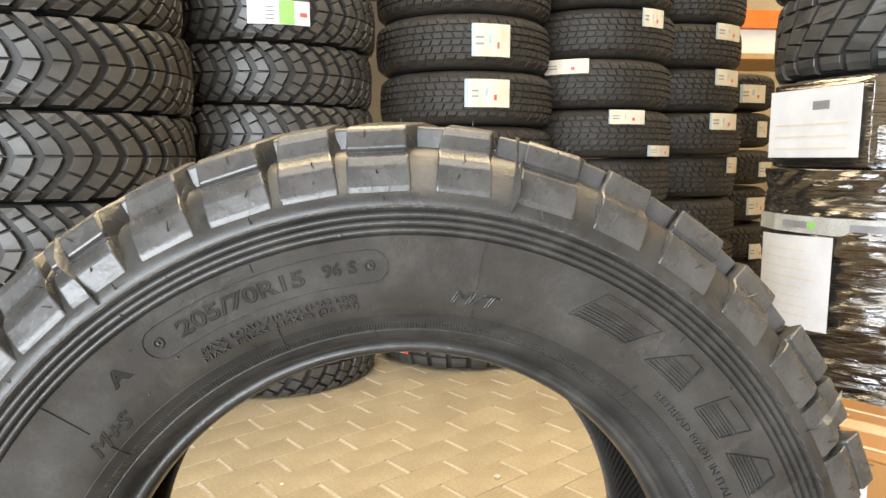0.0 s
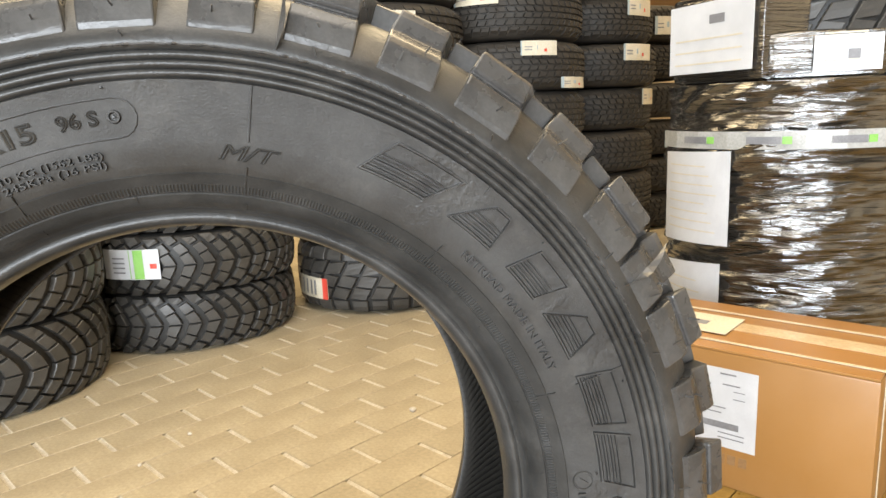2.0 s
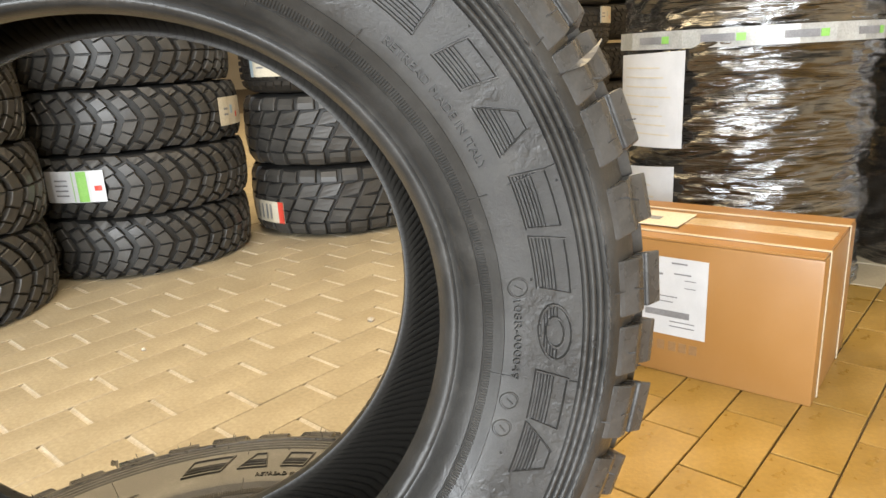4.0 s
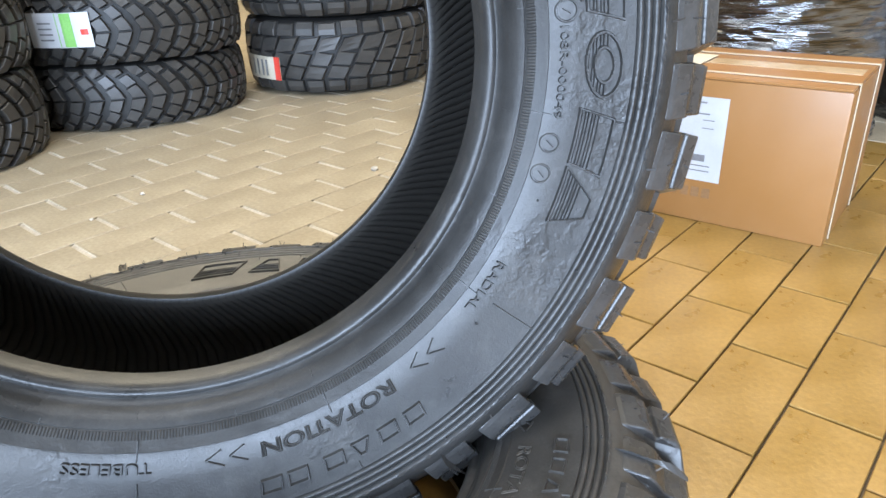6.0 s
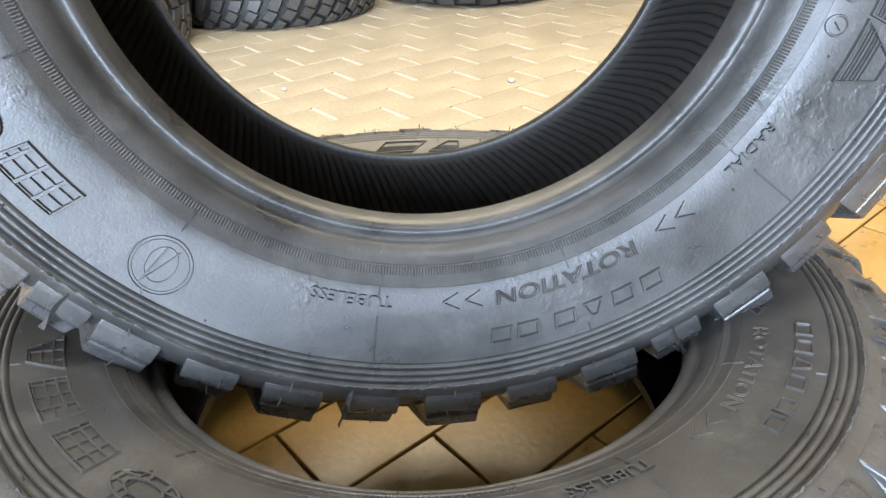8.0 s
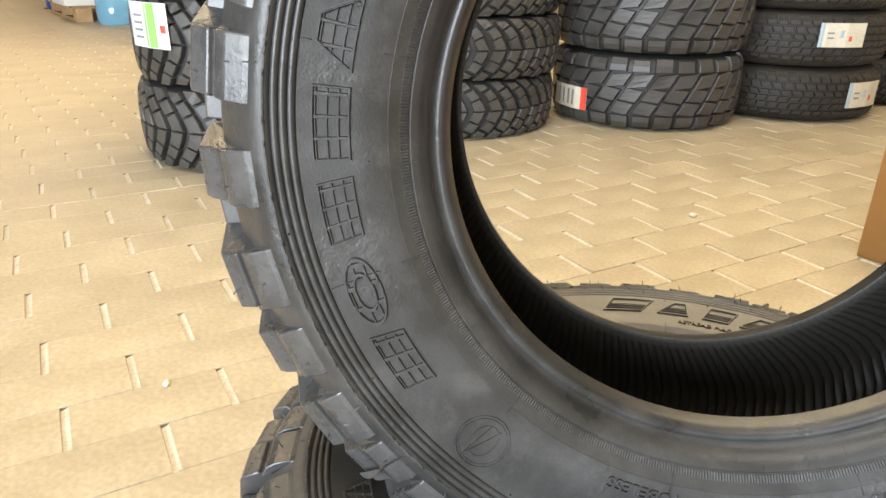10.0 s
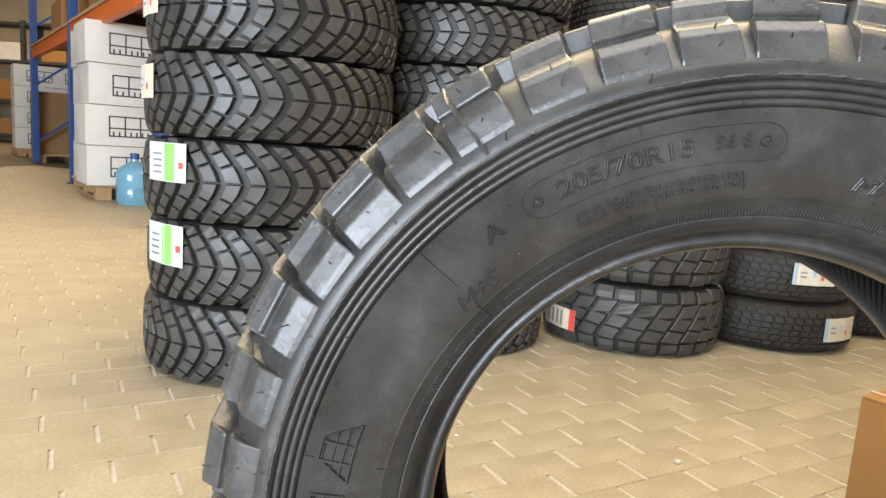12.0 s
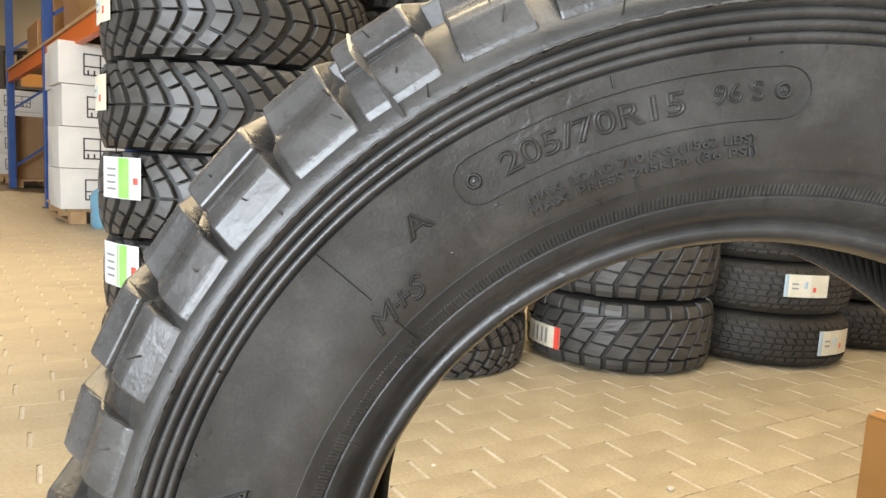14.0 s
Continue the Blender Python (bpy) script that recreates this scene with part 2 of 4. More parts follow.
def box(bm, x0, x1, y0, y1, z0, z1, bevel=0.0, m=None):
    g = bmesh.ops.create_cube(bm, size=1.0)
    vs = g["verts"]
    bmesh.ops.scale(bm, vec=(x1 - x0, y1 - y0, z1 - z0), verts=vs)
    bmesh.ops.translate(bm, vec=((x0 + x1) / 2, (y0 + y1) / 2, (z0 + z1) / 2), verts=vs)
    if bevel:
        es = list({e for v in vs for e in v.link_edges})
        r = bmesh.ops.bevel(bm, geom=es, offset=bevel, segments=2, profile=0.6, affect='EDGES')
        vs = list({v for f in r["faces"] for v in f.verts} | {v for v in vs if v.is_valid})
    if m is not None:
        bmesh.ops.transform(bm, matrix=m, verts=vs)
    return vs


def boxed(x0, x1, y0, y1, z0, z1, bevel=0.0):
    bm = bmesh.new()
    box(bm, x0, x1, y0, y1, z0, z1, bevel)
    return bm


def revolve(profile, segments, closed=False):
    """Turns (lateral, radius) pairs round the Y axis; the lateral side points to -Y."""
    bm = bmesh.new()
    rings = []
    for k in range(segments):
        a = 2 * math.pi * k / segments
        s, c = math.sin(a), math.cos(a)
        rings.append([bm.verts.new((r * s, -l, r * c)) for l, r in profile])
    n = len(profile)
    for k in range(segments):
        p, q = rings[k], rings[(k + 1) % segments]
        for i in range(n if closed else n - 1):
            j = (i + 1) % n
            bm.faces.new((p[i], p[j], q[j], q[i]))
    bmesh.ops.recalc_face_normals(bm, faces=bm.faces)
    return bm


# ---- structure ----
ROOM = (-16.0, 3.4, -6.2, 17.0, 4.4)


def slab(name, x0, x1, y0, y1, z0, z1, mat, label, category):
    bm = boxed(x0, x1, y0, y1, z0, z1)
    return tagged(mesh_object(name, bm, mat), label, category, kind="structure")


X0, X1, Y0, Y1, ZT = ROOM
floor = slab("floor", X0, X1, Y0 - 3, Y1, -0.3, -0.007, SAND, "sandy bed under tan concrete block paving", "floor")
slab("wall_north", X0, X1, Y1, Y1 + 0.2, -0.3, ZT, WALL, "plain ochre warehouse wall", "wall")
slab("wall_east", X1, X1 + 0.2, Y0, Y1, -0.3, ZT, WALL, "plain ochre warehouse wall", "wall")
slab("wall_west", X0 - 0.2, X0, Y0, Y1, -0.3, ZT, WALL, "plain ochre warehouse wall", "wall")
slab("wall_south_east", 0.9, X1, Y0 - 0.2, Y0, -0.3, ZT, WALL, "plain ochre wall beside the open gateway", "wall")
slab("wall_south_west", X0, -7.0, Y0 - 0.2, Y0, -0.3, ZT, WALL, "plain ochre wall beside the open gateway", "wall")
slab("wall_south_top", -7.0, 0.9, Y0 - 0.2, Y0, 3.7, ZT, WALL, "plain ochre wall over the open gateway", "wall")
slab("ceiling", X0, X1, Y0, Y1, ZT, ZT + 0.2, ROOF, "grey sheet metal warehouse roof", "ceiling")
slab("ground", -60, 60, -80, Y0 - 3, -0.3, -0.02, SAND, "sandy paved yard outside the gateway", "ground")


# ---- mud-terrain tyre ----
SIDE = [(0.0551, 0.1844), (0.0630, 0.1850), (0.0690, 0.1866), (0.0716, 0.1888), (0.0718, 0.1910), (0.0708, 0.1926), (0.0718, 0.1942), (0.0765, 0.1958),
        (0.0812, 0.1980), (0.0846, 0.2012), (0.0864, 0.2036), (0.0860, 0.2044), (0.0868, 0.2050), (0.0899, 0.2091), (0.0904, 0.2098), (0.0925, 0.2125), (0.0942, 0.2147), (0.0937, 0.2153),
        (0.0958, 0.2194), (0.0985, 0.2324), (0.1018, 0.2480), (0.1044, 0.2590), (0.1050, 0.2613),
        (0.1034, 0.2621), (0.1056, 0.2629), (0.1062, 0.2642), (0.1058, 0.2656), (0.1040, 0.2664), (0.1064, 0.2672), (0.1070, 0.2686), (0.1066, 0.2700), (0.1047, 0.2708),
        (0.1070, 0.2716), (0.1076, 0.2730), (0.1072, 0.2744), (0.1053, 0.2753), (0.1076, 0.2764), (0.1084, 0.2776), (0.1083, 0.2800), (0.1075, 0.2830), (0.1058, 0.2862), (0.1030, 0.2900),
        (0.0985, 0.2950), (0.0930, 0.3010), (0.0860, 0.3075), (0.0780, 0.3120), (0.0600, 0.3160), (0.0300, 0.3175), (0.0, 0.3182)]
INNER = [(0.0, 0.3060), (0.040, 0.3040), (0.066, 0.2980), (0.082, 0.2860), (0.0905, 0.2680), (0.0890, 0.2480), (0.0810, 0.2290), (0.0700, 0.2100), (0.0600, 0.1960), (0.0540, 0.1885), (0.0551, 0.1844)]


def lateral(r):
    for (l0, r0), (l1, r1) in zip(SIDE, SIDE[1:]):
        if r0 <= r <= r1:
            return l0 + (l1 - l0) * (r - r0) / (r1 - r0)
    return SIDE[0][0]


def on_side(a, r, h):
    """Degrees clockwise from the top, radius and height over the sidewall."""
    return Vector((r * math.sin(radians(a)), -(lateral(r) + h), r * math.cos(radians(a))))


def lug_mesh(name, outline, half_top, half_base, slant):
    """A tread lug: its outline in (lateral, radius), swept over its angular width and slanted towards the middle."""
    bm = bmesh.new()
    rows = []
    for l, r in outline:
        f = min(1.0, max(0.0, (r - 0.29) / 0.045))
        half = half_base + (half_top - half_base) * f
        mid = slant * max(0.0, 0.088 - l)
        rows.append([bm.verts.new((r * math.sin(radians(mid + s * half)), -l, r * math.cos(radians(mid + s * half)))) for s in (-1, 1)])
    n = len(rows)
    for i in range(n):
        p, q = rows[i], rows[(i + 1) % n]
        bm.faces.new((p[0], q[0], q[1], p[1]))
    bm.faces.new([p[0] for p in rows])
    bm.faces.new([p[1] for p in reversed(rows)])
    bmesh.ops.recalc_face_normals(bm, faces=bm.faces)
    bmesh.ops.bevel(bm, geom=[e for e in bm.edges if e.calc_face_angle(0) > 0.25], offset=0.0013, segments=2, profile=0.5, affect='EDGES')
    me = bpy.data.meshes.new(name)
    bm.normal_update()
    bm.to_mesh(me)
    bm.free()
    me.materials.append(LUG)
    return me


LUG_A = lug_mesh("lug", [(0.1058, 0.2856), (0.1058, 0.2900), (0.1032, 0.3010), (0.0988, 0.3072), (0.0925, 0.3096), (0.0950, 0.3122), (0.0902, 0.3235), (0.0850, 0.3262), (0.0450, 0.3325), (0.0160, 0.3342), (0.0140, 0.3120), (0.0600, 0.3080), (0.0840, 0.2950)], 2.85, 3.6, 70)
LUG_B = lug_mesh("lug", [(0.1058, 0.2856), (0.1056, 0.2900), (0.1010, 0.3025), (0.0972, 0.3068), (0.0885, 0.3120), (0.0848, 0.3215), (0.0815, 0.3262), (0.0550, 0.3315), (0.0440, 0.3325), (0.0420, 0.3120), (0.0600, 0.3080), (0.0840, 0.2950)], 2.45, 3.25, 40)
CENTRE = lug_mesh("centre_block", [(0.0660, 0.3100), (0.0650, 0.3270), (0.0600, 0.3285), (0.0200, 0.3320), (0.0160, 0.3320), (0.0150, 0.3120)], 1.7, 2.0, 50)
BIG_LUGS = [-2.6, 16.6, 35.5, 55.0, 69.8, 88.7, 104.7, 123.5, 142.0, 159.9, 179.9, 199.4, 218.8, 234.3, 253.5, 276.4, 294.6, 309.6, 324.7, 341.8]


def text_points(body, size, outline, shear=0.0):
    cu = bpy.data.curves.new("text", 'FONT')
    cu.body, cu.size, cu.shear, cu.resolution_u = body, size, shear, 3
    if outline:
        cu.fill_mode, cu.bevel_depth, cu.bevel_resolution = 'NONE', outline * 0.8, 0
    else:
        cu.extrude = 0.0013
    ob = new("text", cu)
    dg = bpy.context.evaluated_depsgraph_get()
    me = bpy.data.meshes.new_from_object(ob.evaluated_get(dg))
    bpy.data.objects.remove(ob)
    bpy.data.curves.remove(cu)
    return me


def side_text(body, a0, a1, r, size, parent, outline=0.0, shear=0.0, spread=True):
    """Raised lettering bent round the sidewall from a0 to a1 degrees, its foot at radius r."""
    me = text_points(body, size, outline, shear)
    xs = [v.co.x for v in me.vertices]
    x0, x1 = min(xs), max(xs)
    k = (a1 - a0) / (x1 - x0)
    for v in me.vertices:
        v.co = on_side(a0 + (v.co.x - x0) * k, r + v.co.y, v.co.z + 0.0006)
    return data_object("lettering", me, RUBBER, parent, "raised moulded rubber lettering", 40)


def bar_on_side(bm, a0, r0, a1, r1, width, h=0.0011):
    """A low raised line on the sidewall between two points, bent along it."""
    steps = max(1, int(abs(a1 - a0) / 2.5) + int(abs(r1 - r0) / 0.008))
    prev = None
    mid = (r0 + r1) / 2
    da, dr = (a1 - a0) * mid * math.pi / 180, r1 - r0
    n = math.hypot(da, dr) or 1
    oa, orr = -dr / n * width / 2 / mid * 180 / math.pi, da / n * width / 2
    for i in range(steps + 1):
        f = i / steps
        a, r = a0 + (a1 - a0) * f, r0 + (r1 - r0) * f
        row = [bm.verts.new(on_side(a + s * oa * q, r + s * orr * q, hh)) for s, q, hh in ((-1, 1.3, -0.0004), (-1, 0.6, h), (1, 0.6, h), (1, 1.3, -0.0004))]
        if prev:
            for j in range(3):
                bm.faces.new((prev[j], prev[j + 1], row[j + 1], row[j]))
        prev = row


def brand_mark(a0, a1, r0, r1, lean, parent, hatch, shape="block"):
    """A plain slanted shape where the maker's lettering stands: a thin raised rim with fine lines inside."""
    bm = bmesh.new()
    tall = r1 - r0
    span = (a1 - a0 - abs(lean)) * math.pi / 180 * (r0 + r1) / 2
    start = a0 - min(0.0, lean)
    width = a1 - a0 - abs(lean)
    nu, nv = max(10, int(span / 0.00042)), max(10, int(tall / 0.00042))
    grid = []
    for i in range(nu + 1):
        col = []
        for j in range(nv + 1):
            u, v = i / nu, j / nv
            ends = min(v, 1 - v) * tall
            if shape == "oval":
                edge = (1 - math.hypot(2 * u - 1, 2 * v - 1)) * min(span, tall) / 2
                core = (math.hypot((2 * u - 1) / 0.42, (2 * v - 1) / 0.42) - 1) * min(span, tall) * 0.21
            elif shape == "wedge":
                edge = min(ends, (0.5 * (1 - 0.68 * v) - abs(u - 0.5)) * span)
                core = 1.0
            else:
                edge = min(ends, min(u, 1 - u) * span)
                core = 1.0
            edge = min(edge, core) if core > -0.0001 else -0.001
            h = -0.0004
            if 0.0003 < edge < 0.0014:
                h = 0.0020
            elif edge >= 0.0014 and hatch == "lines" and v < 0.62 and (v * 11) % 1 < 0.4:
                h = 0.0013
            elif edge >= 0.0014 and hatch == "grid" and ((u * 3.5) % 1 < 0.17 or (v * 3.5) % 1 < 0.17):
                h = 0.0015
            col.append(bm.verts.new(on_side(start + width * u + lean * v, r0 + tall * v, h)))
        grid.append(col)
    for i in range(nu):
        for j in range(nv):
            quad = (grid[i][j], grid[i][j + 1], grid[i + 1][j + 1], grid[i + 1][j])
            bm.faces.new(quad)
    return part("brand_mark", bm, RUBBER, parent, "plain raised outlined shape on the sidewall", 30)


def spike(bm, p, d, length, w):
    d = d.normalized()
    s = d.orthogonal().normalized()
    t = d.cross(s)
    base = [bm.verts.new(p + (s * math.cos(k * 2.094) + t * math.sin(k * 2.094)) * w) for k in range(3)]
    top = [bm.verts.new(p + d * length + (s * math.cos(k * 2.094) + t * math.sin(k * 2.094)) * w * 0.7) for k in range(3)]
    for k in range(3):
        bm.faces.new((base[k], base[(k + 1) % 3], top[(k + 1) % 3], top[k]))
    bm.faces.new(top)


def ring_on_side(bm, a, r, radius, width=0.0009, h=0.0007, n=28, squash=1.0):
    rows = []
    for k in range(n):
        t = 2 * math.pi * k / n
        rows.append([bm.verts.new(on_side(a + (radius + o) * math.cos(t) / r * 57.3 * squash, r + (radius + o) * math.sin(t), hh)) for o, hh in ((-width, -0.0003), (-width * 0.4, h), (width * 0.4, h), (width, -0.0003))])
    for k in range(n):
        for j in range(3):
            bm.faces.new((rows[k][j], rows[k][j + 1], rows[(k + 1) % n][j + 1], rows[(k + 1) % n][j]))


def mud_tyre(m):
    tyre = thing("mud_terrain_tyre", m, "black retreaded mud-terrain tyre standing upright in a lying tyre", "tyre", "mud-terrain tyres")
    full = SIDE + [(-l, r) for l, r in reversed(SIDE[:-1])]
    part("carcass", revolve(full, 256), RUBBER, tyre, "matt black moulded rubber sidewall", 60)
    inner = [(-l, r) for l, r in reversed(INNER[1:])] + INNER
    part("inner_liner", revolve(inner, 160), LINER, tyre, "dark ribbed rubber inner liner", 180)
    # serrated ring next to the bead
    bm = bmesh.new()
    n = 1500
    rows = []
    for k in range(n):
        a = 2 * math.pi * k / n
        h = 0.0009 if k % 2 else 0.0002
        rows.append([bm.verts.new((r * math.sin(a), -l, r * math.cos(a))) for l, r in ((0.0862, 0.2047), (0.0868 + h, 0.2053), (0.0893 + h, 0.2088), (0.0899, 0.2094))])
    for k in range(n):
        for j in range(3):
            bm.faces.new((rows[k][j], rows[k][j + 1], rows[(k + 1) % n][j + 1], rows[(k + 1) % n][j]))
    part("serrated_ring", bm, RUBBER, tyre, "fine serrated rubber ring at the bead")
    # rough seam of the retread
    rng = random.Random(5)
    bm = bmesh.new()
    n = 720
    rows = []
    for k in range(n):
        a = 2 * math.pi * k / n
        h = 0.1084 + 0.0008 * rng.random() + (0.0012 if rng.random() < 0.12 else 0)
        r = 0.2774 + 0.0005 * rng.random()
        rows.append([bm.verts.new((q * math.sin(a), -l, q * math.cos(a))) for l, q in ((0.1068, r - 0.0010), (h, r - 0.0002), (h - 0.0003, r + 0.0005), (0.1078, r + 0.0012))])
    for k in range(n):
        for j in range(3):
            bm.faces.new((rows[k][j], rows[k][j + 1], rows[(k + 1) % n][j + 1], rows[(k + 1) % n][j]))
    part("retread_seam", bm, LUG, tyre, "ragged flash line of the retread")
    for i, a in enumerate(BIG_LUGS):
        nxt = BIG_LUGS[(i + 1) % len(BIG_LUGS)] + (360 if i == len(BIG_LUGS) - 1 else 0)
        for me, at in ((LUG_A, a), (CENTRE, a * 0.75 + nxt * 0.25), (LUG_B, (a + nxt) / 2), (CENTRE, a * 0.25 + nxt * 0.75)):
            for back in (0, 1):
                ob = new(me.name.split('.')[0], me)
                ob.parent = tyre
                ob.matrix_local = pose(0, 0, 0, 0, at + (8 if back else 0), 0) @ pose(0, 0, 0, 0, 0, 180 * back)
    # lettering
    side_text("205/70R15", -31.2, -13.3, 0.2403, 0.0128, tyre, 0.0007)
    side_text("96 S", -10.9, -6.3, 0.2418, 0.0100, tyre, 0.0005)
    side_text("MAX. LOAD 710 KG (1562 LBS)", -30.3, -7.0, 0.2256, 0.0050, tyre)
    side_text("MAX. PRESS 245KPa (36 PSI)", -30.6, -6.8, 0.2206, 0.0050, tyre)
    side_text("A", -42.4, -39.2, 0.2395, 0.0125, tyre, 0.0007)
    side_text("M+S", -51.6, -43.7, 0.2196, 0.0125, tyre, 0.0006, 0.3)
    side_text("M/T", 7.0, 15.0, 0.2228, 0.0108, tyre, 0.0005, 0.3)
    side_text("RETREAD MADE IN ITALY", 43.9, 67.1, 0.2215, 0.0064, tyre)
    side_text("108R-000049", 88.3, 101.2, 0.2205, 0.0064, tyre)
    side_text("RADIAL", 124.6, 133.6, 0.2200, 0.0078, tyre)
    side_text("ROTATION", 150.2, 173.0, 0.2212, 0.0122, tyre, 0.0006, 0.1)
    side_text("TUBELESS", 188.7, 200.9, 0.2200, 0.0098, tyre)
    # maker's lettering as plain shapes
    for a0, a1, lean, shape in ((24.7, 38.2, 3.6, "block"), (38.4, 48.4, 2.0, "wedge"), (49.6, 57.6, 1.6, "block"), (58.4, 67.8, 1.0, "wedge"), (69.4, 78.8, 1.0, "block"), (78.6, 88.4, 1.6, "block"), (88.6, 98.6, 1.2, "oval"), (99.2, 108.2, 1.0, "block"), (107.4, 117.0, 0.8, "wedge")):
        brand_mark(a0, a1, 0.2342, 0.2556, lean, tyre, "lines", shape)
    for a0, a1, lean, shape in ((-127.4, -117.4, 1.0, "block"), (-116.6, -106.2, 0.0, "oval"), (-104.4, -95.4, -0.6, "block"), (-93.4, -84.0, 0.0, "block"), (-82.4, -73.0, 0.0, "wedge")):
        brand_mark(a0, a1, 0.2338, 0.2540, lean, tyre, "grid", shape)
    for a0, shape in ((148.8, "block"), (153.2, "block"), (157.6, "wedge"), (161.8, "block"), (167.2, "block"), (171.0, "block")):
        brand_mark(a0, a0 + 3.6, 0.2435, 0.2535, 0.4, tyre, "none", shape)
    # rounded frame round the size, ring marks, arrows, radial lines
    bm = bmesh.new()
    bar_on_side(bm, -33.6, 0.2540, -4.5, 0.2540, 0.0008, 0.0010)
    bar_on_side(bm, -33.6, 0.2345, -4.5, 0.2345, 0.0008, 0.0010)
    for a, s in ((-33.6, -1), (-4.5, 1)):
        for k in range(8):
            t0, t1 = math.pi * k / 8, math.pi * (k + 1) / 8
            bar_on_side(bm, a + s * 2.4 * math.sin(t0), 0.24425 + 0.00975 * math.cos(t0), a + s * 2.4 * math.sin(t1), 0.24425 + 0.00975 * math.cos(t1), 0.0008, 0.0010)
    part("size_frame", bm, RUBBER, tyre, "raised rounded frame round the size")
    for a, r, rad in ((-34.0, 0.2446, 0.0026), (-4.6, 0.2448, 0.0026), (86.3, 0.2242, 0.0057), (104.9, 0.2220, 0.0052), (109.6, 0.2218, 0.0052), (-139.5, 0.2420, 0.0165)):
        bm = bmesh.new()
        ring_on_side(bm, a, r, rad, 0.0009 if rad < 0.01 else 0.0007, 0.0014 if rad < 0.003 else 0.0007)
        if rad > 0.01:
            ring_on_side(bm, a, r, rad - 0.0018, 0.0004, 0.0005)
            ring_on_side(bm, a, r - 0.0005, 0.0105, 0.0005, 0.0006, 28, 0.75)
            bar_on_side(bm, a - 1.2, r - 0.011, a + 1.1, r + 0.0135, 0.0009)
            bar_on_side(bm, a + 0.5, r - 0.010, a + 1.1, r + 0.0135, 0.0009)
        elif rad < 0.003:
            spike(bm, on_side(a, r, -0.001), Vector((0, -1, 0)), 0.003, 0.0012)
        else:
            side = 0.4 if rad > 0.0049 else 0.25
            bar_on_side(bm, a - side, r - 0.0022, a + side, r + 0.0022, 0.0009)
        part("round_mark", bm, RUBBER, tyre, "small raised moulded round mark")
    for a in (142.0, 145.4, 176.3, 179.8):
        bm = bmesh.new()
        bar_on_side(bm, a - 1.3, 0.2190, a + 1.2, 0.2240, 0.0012, 0.0013)
        bar_on_side(bm, a + 1.2, 0.2240, a - 1.3, 0.2290, 0.0012, 0.0013)
        part("rotation_arrow", bm, RUBBER, tyre, "raised rotation arrow")
    for k in range(12):
        a = 10.7 + 30 * k
        bm = bmesh.new()
        bar_on_side(bm, a, 0.2088, a + 0.1, 0.2196, 0.0010, 0.0014)
        part("mould_tick", bm, RUBBER, tyre, "short raised mould tick by the bead")
        for shift, r0, r1 in ((0.4, 0.1965, 0.1992), (14.6, 0.2008, 0.2042)):
            bm = bmesh.new()
            bar_on_side(bm, a + shift, r0, a + shift, r1, 0.0008, 0.0009)
            part("mould_tick", bm, RUBBER, tyre, "short raised mould tick by the bead")
        bm = bmesh.new()
        if k % 2 == 0:
            bar_on_side(bm, a, 0.2326, a - 0.2, 0.2612, 0.0010, 0.0012)
        else:
            bar_on_side(bm, a, 0.2560, a, 0.2608, 0.0010, 0.0012)
        part("mould_line", bm, RUBBER, tyre, "fine raised radial mould line")
    # torn fins of moulding flash on a few lug edges
    for a, height in ((12.6, 0.011), (-36.5, 0.010), (193.0, 0.012), (151.0, 0.006), (226.5, 0.006), (61.6, 0.006)):
        bm = bmesh.new()
        rows = []
        for k in range(9):
            f = k / 8
            r = 0.280 + 0.046 * f
            l = (0.1083, 0.1075, 0.1060, 0.1045, 0.1025, 0.1000, 0.0970, 0.0930, 0.0890)[k] - 0.002
            e = height * math.sin(math.pi * (0.12 + 0.8 * f)) * (0.75 + 0.25 * math.sin(9 * f + a))
            tip = a + 0.5 * math.sin(5 * f + a)
            rows.append([bm.verts.new((r * math.sin(radians(q)), -d, r * math.cos(radians(q)))) for q, d in ((a - 0.12, l), (tip, l + e), (a + 0.12, l))])
        for p, q in zip(rows, rows[1:]):
            for j in range(3):
                bm.faces.new((p[j], p[(j + 1) % 3], q[(j + 1) % 3], q[j]))
        bm.faces.new(rows[0])
        bm.faces.new(rows[-1][::-1])
        bmesh.ops.recalc_face_normals(bm, faces=bm.faces)
        part("flash_fin", bm, LUG, tyre, "thin torn fin of moulding flash")
    # rubber vent hairs
    bm = bmesh.new()
    for i, a in enumerate(BIG_LUGS):
        for da, l, r in ((0.4, 0.1040, 0.297), (-0.2, 0.0920, 0.318), (9.0, 0.1040, 0.295), (9.6, 0.0970, 0.306), (0.9, 0.1080, 0.2815)):
            aa = a + da + rng.uniform(-1.2, 1.2)
            p = Vector((r * math.sin(radians(aa)), -l, r * math.cos(radians(aa))))
            out = Vector((math.sin(radians(aa)), -0.9, math.cos(radians(aa)))) + Vector([rng.uniform(-0.7, 0.7) for _ in range(3)])
            spike(bm, p, out, rng.uniform(0.002, 0.007), 0.0006)
        for _ in range(4):
            aa, l = a + rng.uniform(-9, 9), rng.uniform(0.02, 0.05)
            p = Vector((0.332 * math.sin(radians(aa)), -l, 0.332 * math.cos(radians(aa))))
            spike(bm, p, Vector((math.sin(radians(aa)), rng.uniform(-0.5, 0.5), math.cos(radians(aa)))), rng.uniform(0.003, 0.007), 0.0005)
    for _ in range(36):
        aa, r = rng.uniform(0, 360), rng.choice((0.2255, 0.2320, 0.2590, 0.2642, 0.2686, 0.2730))
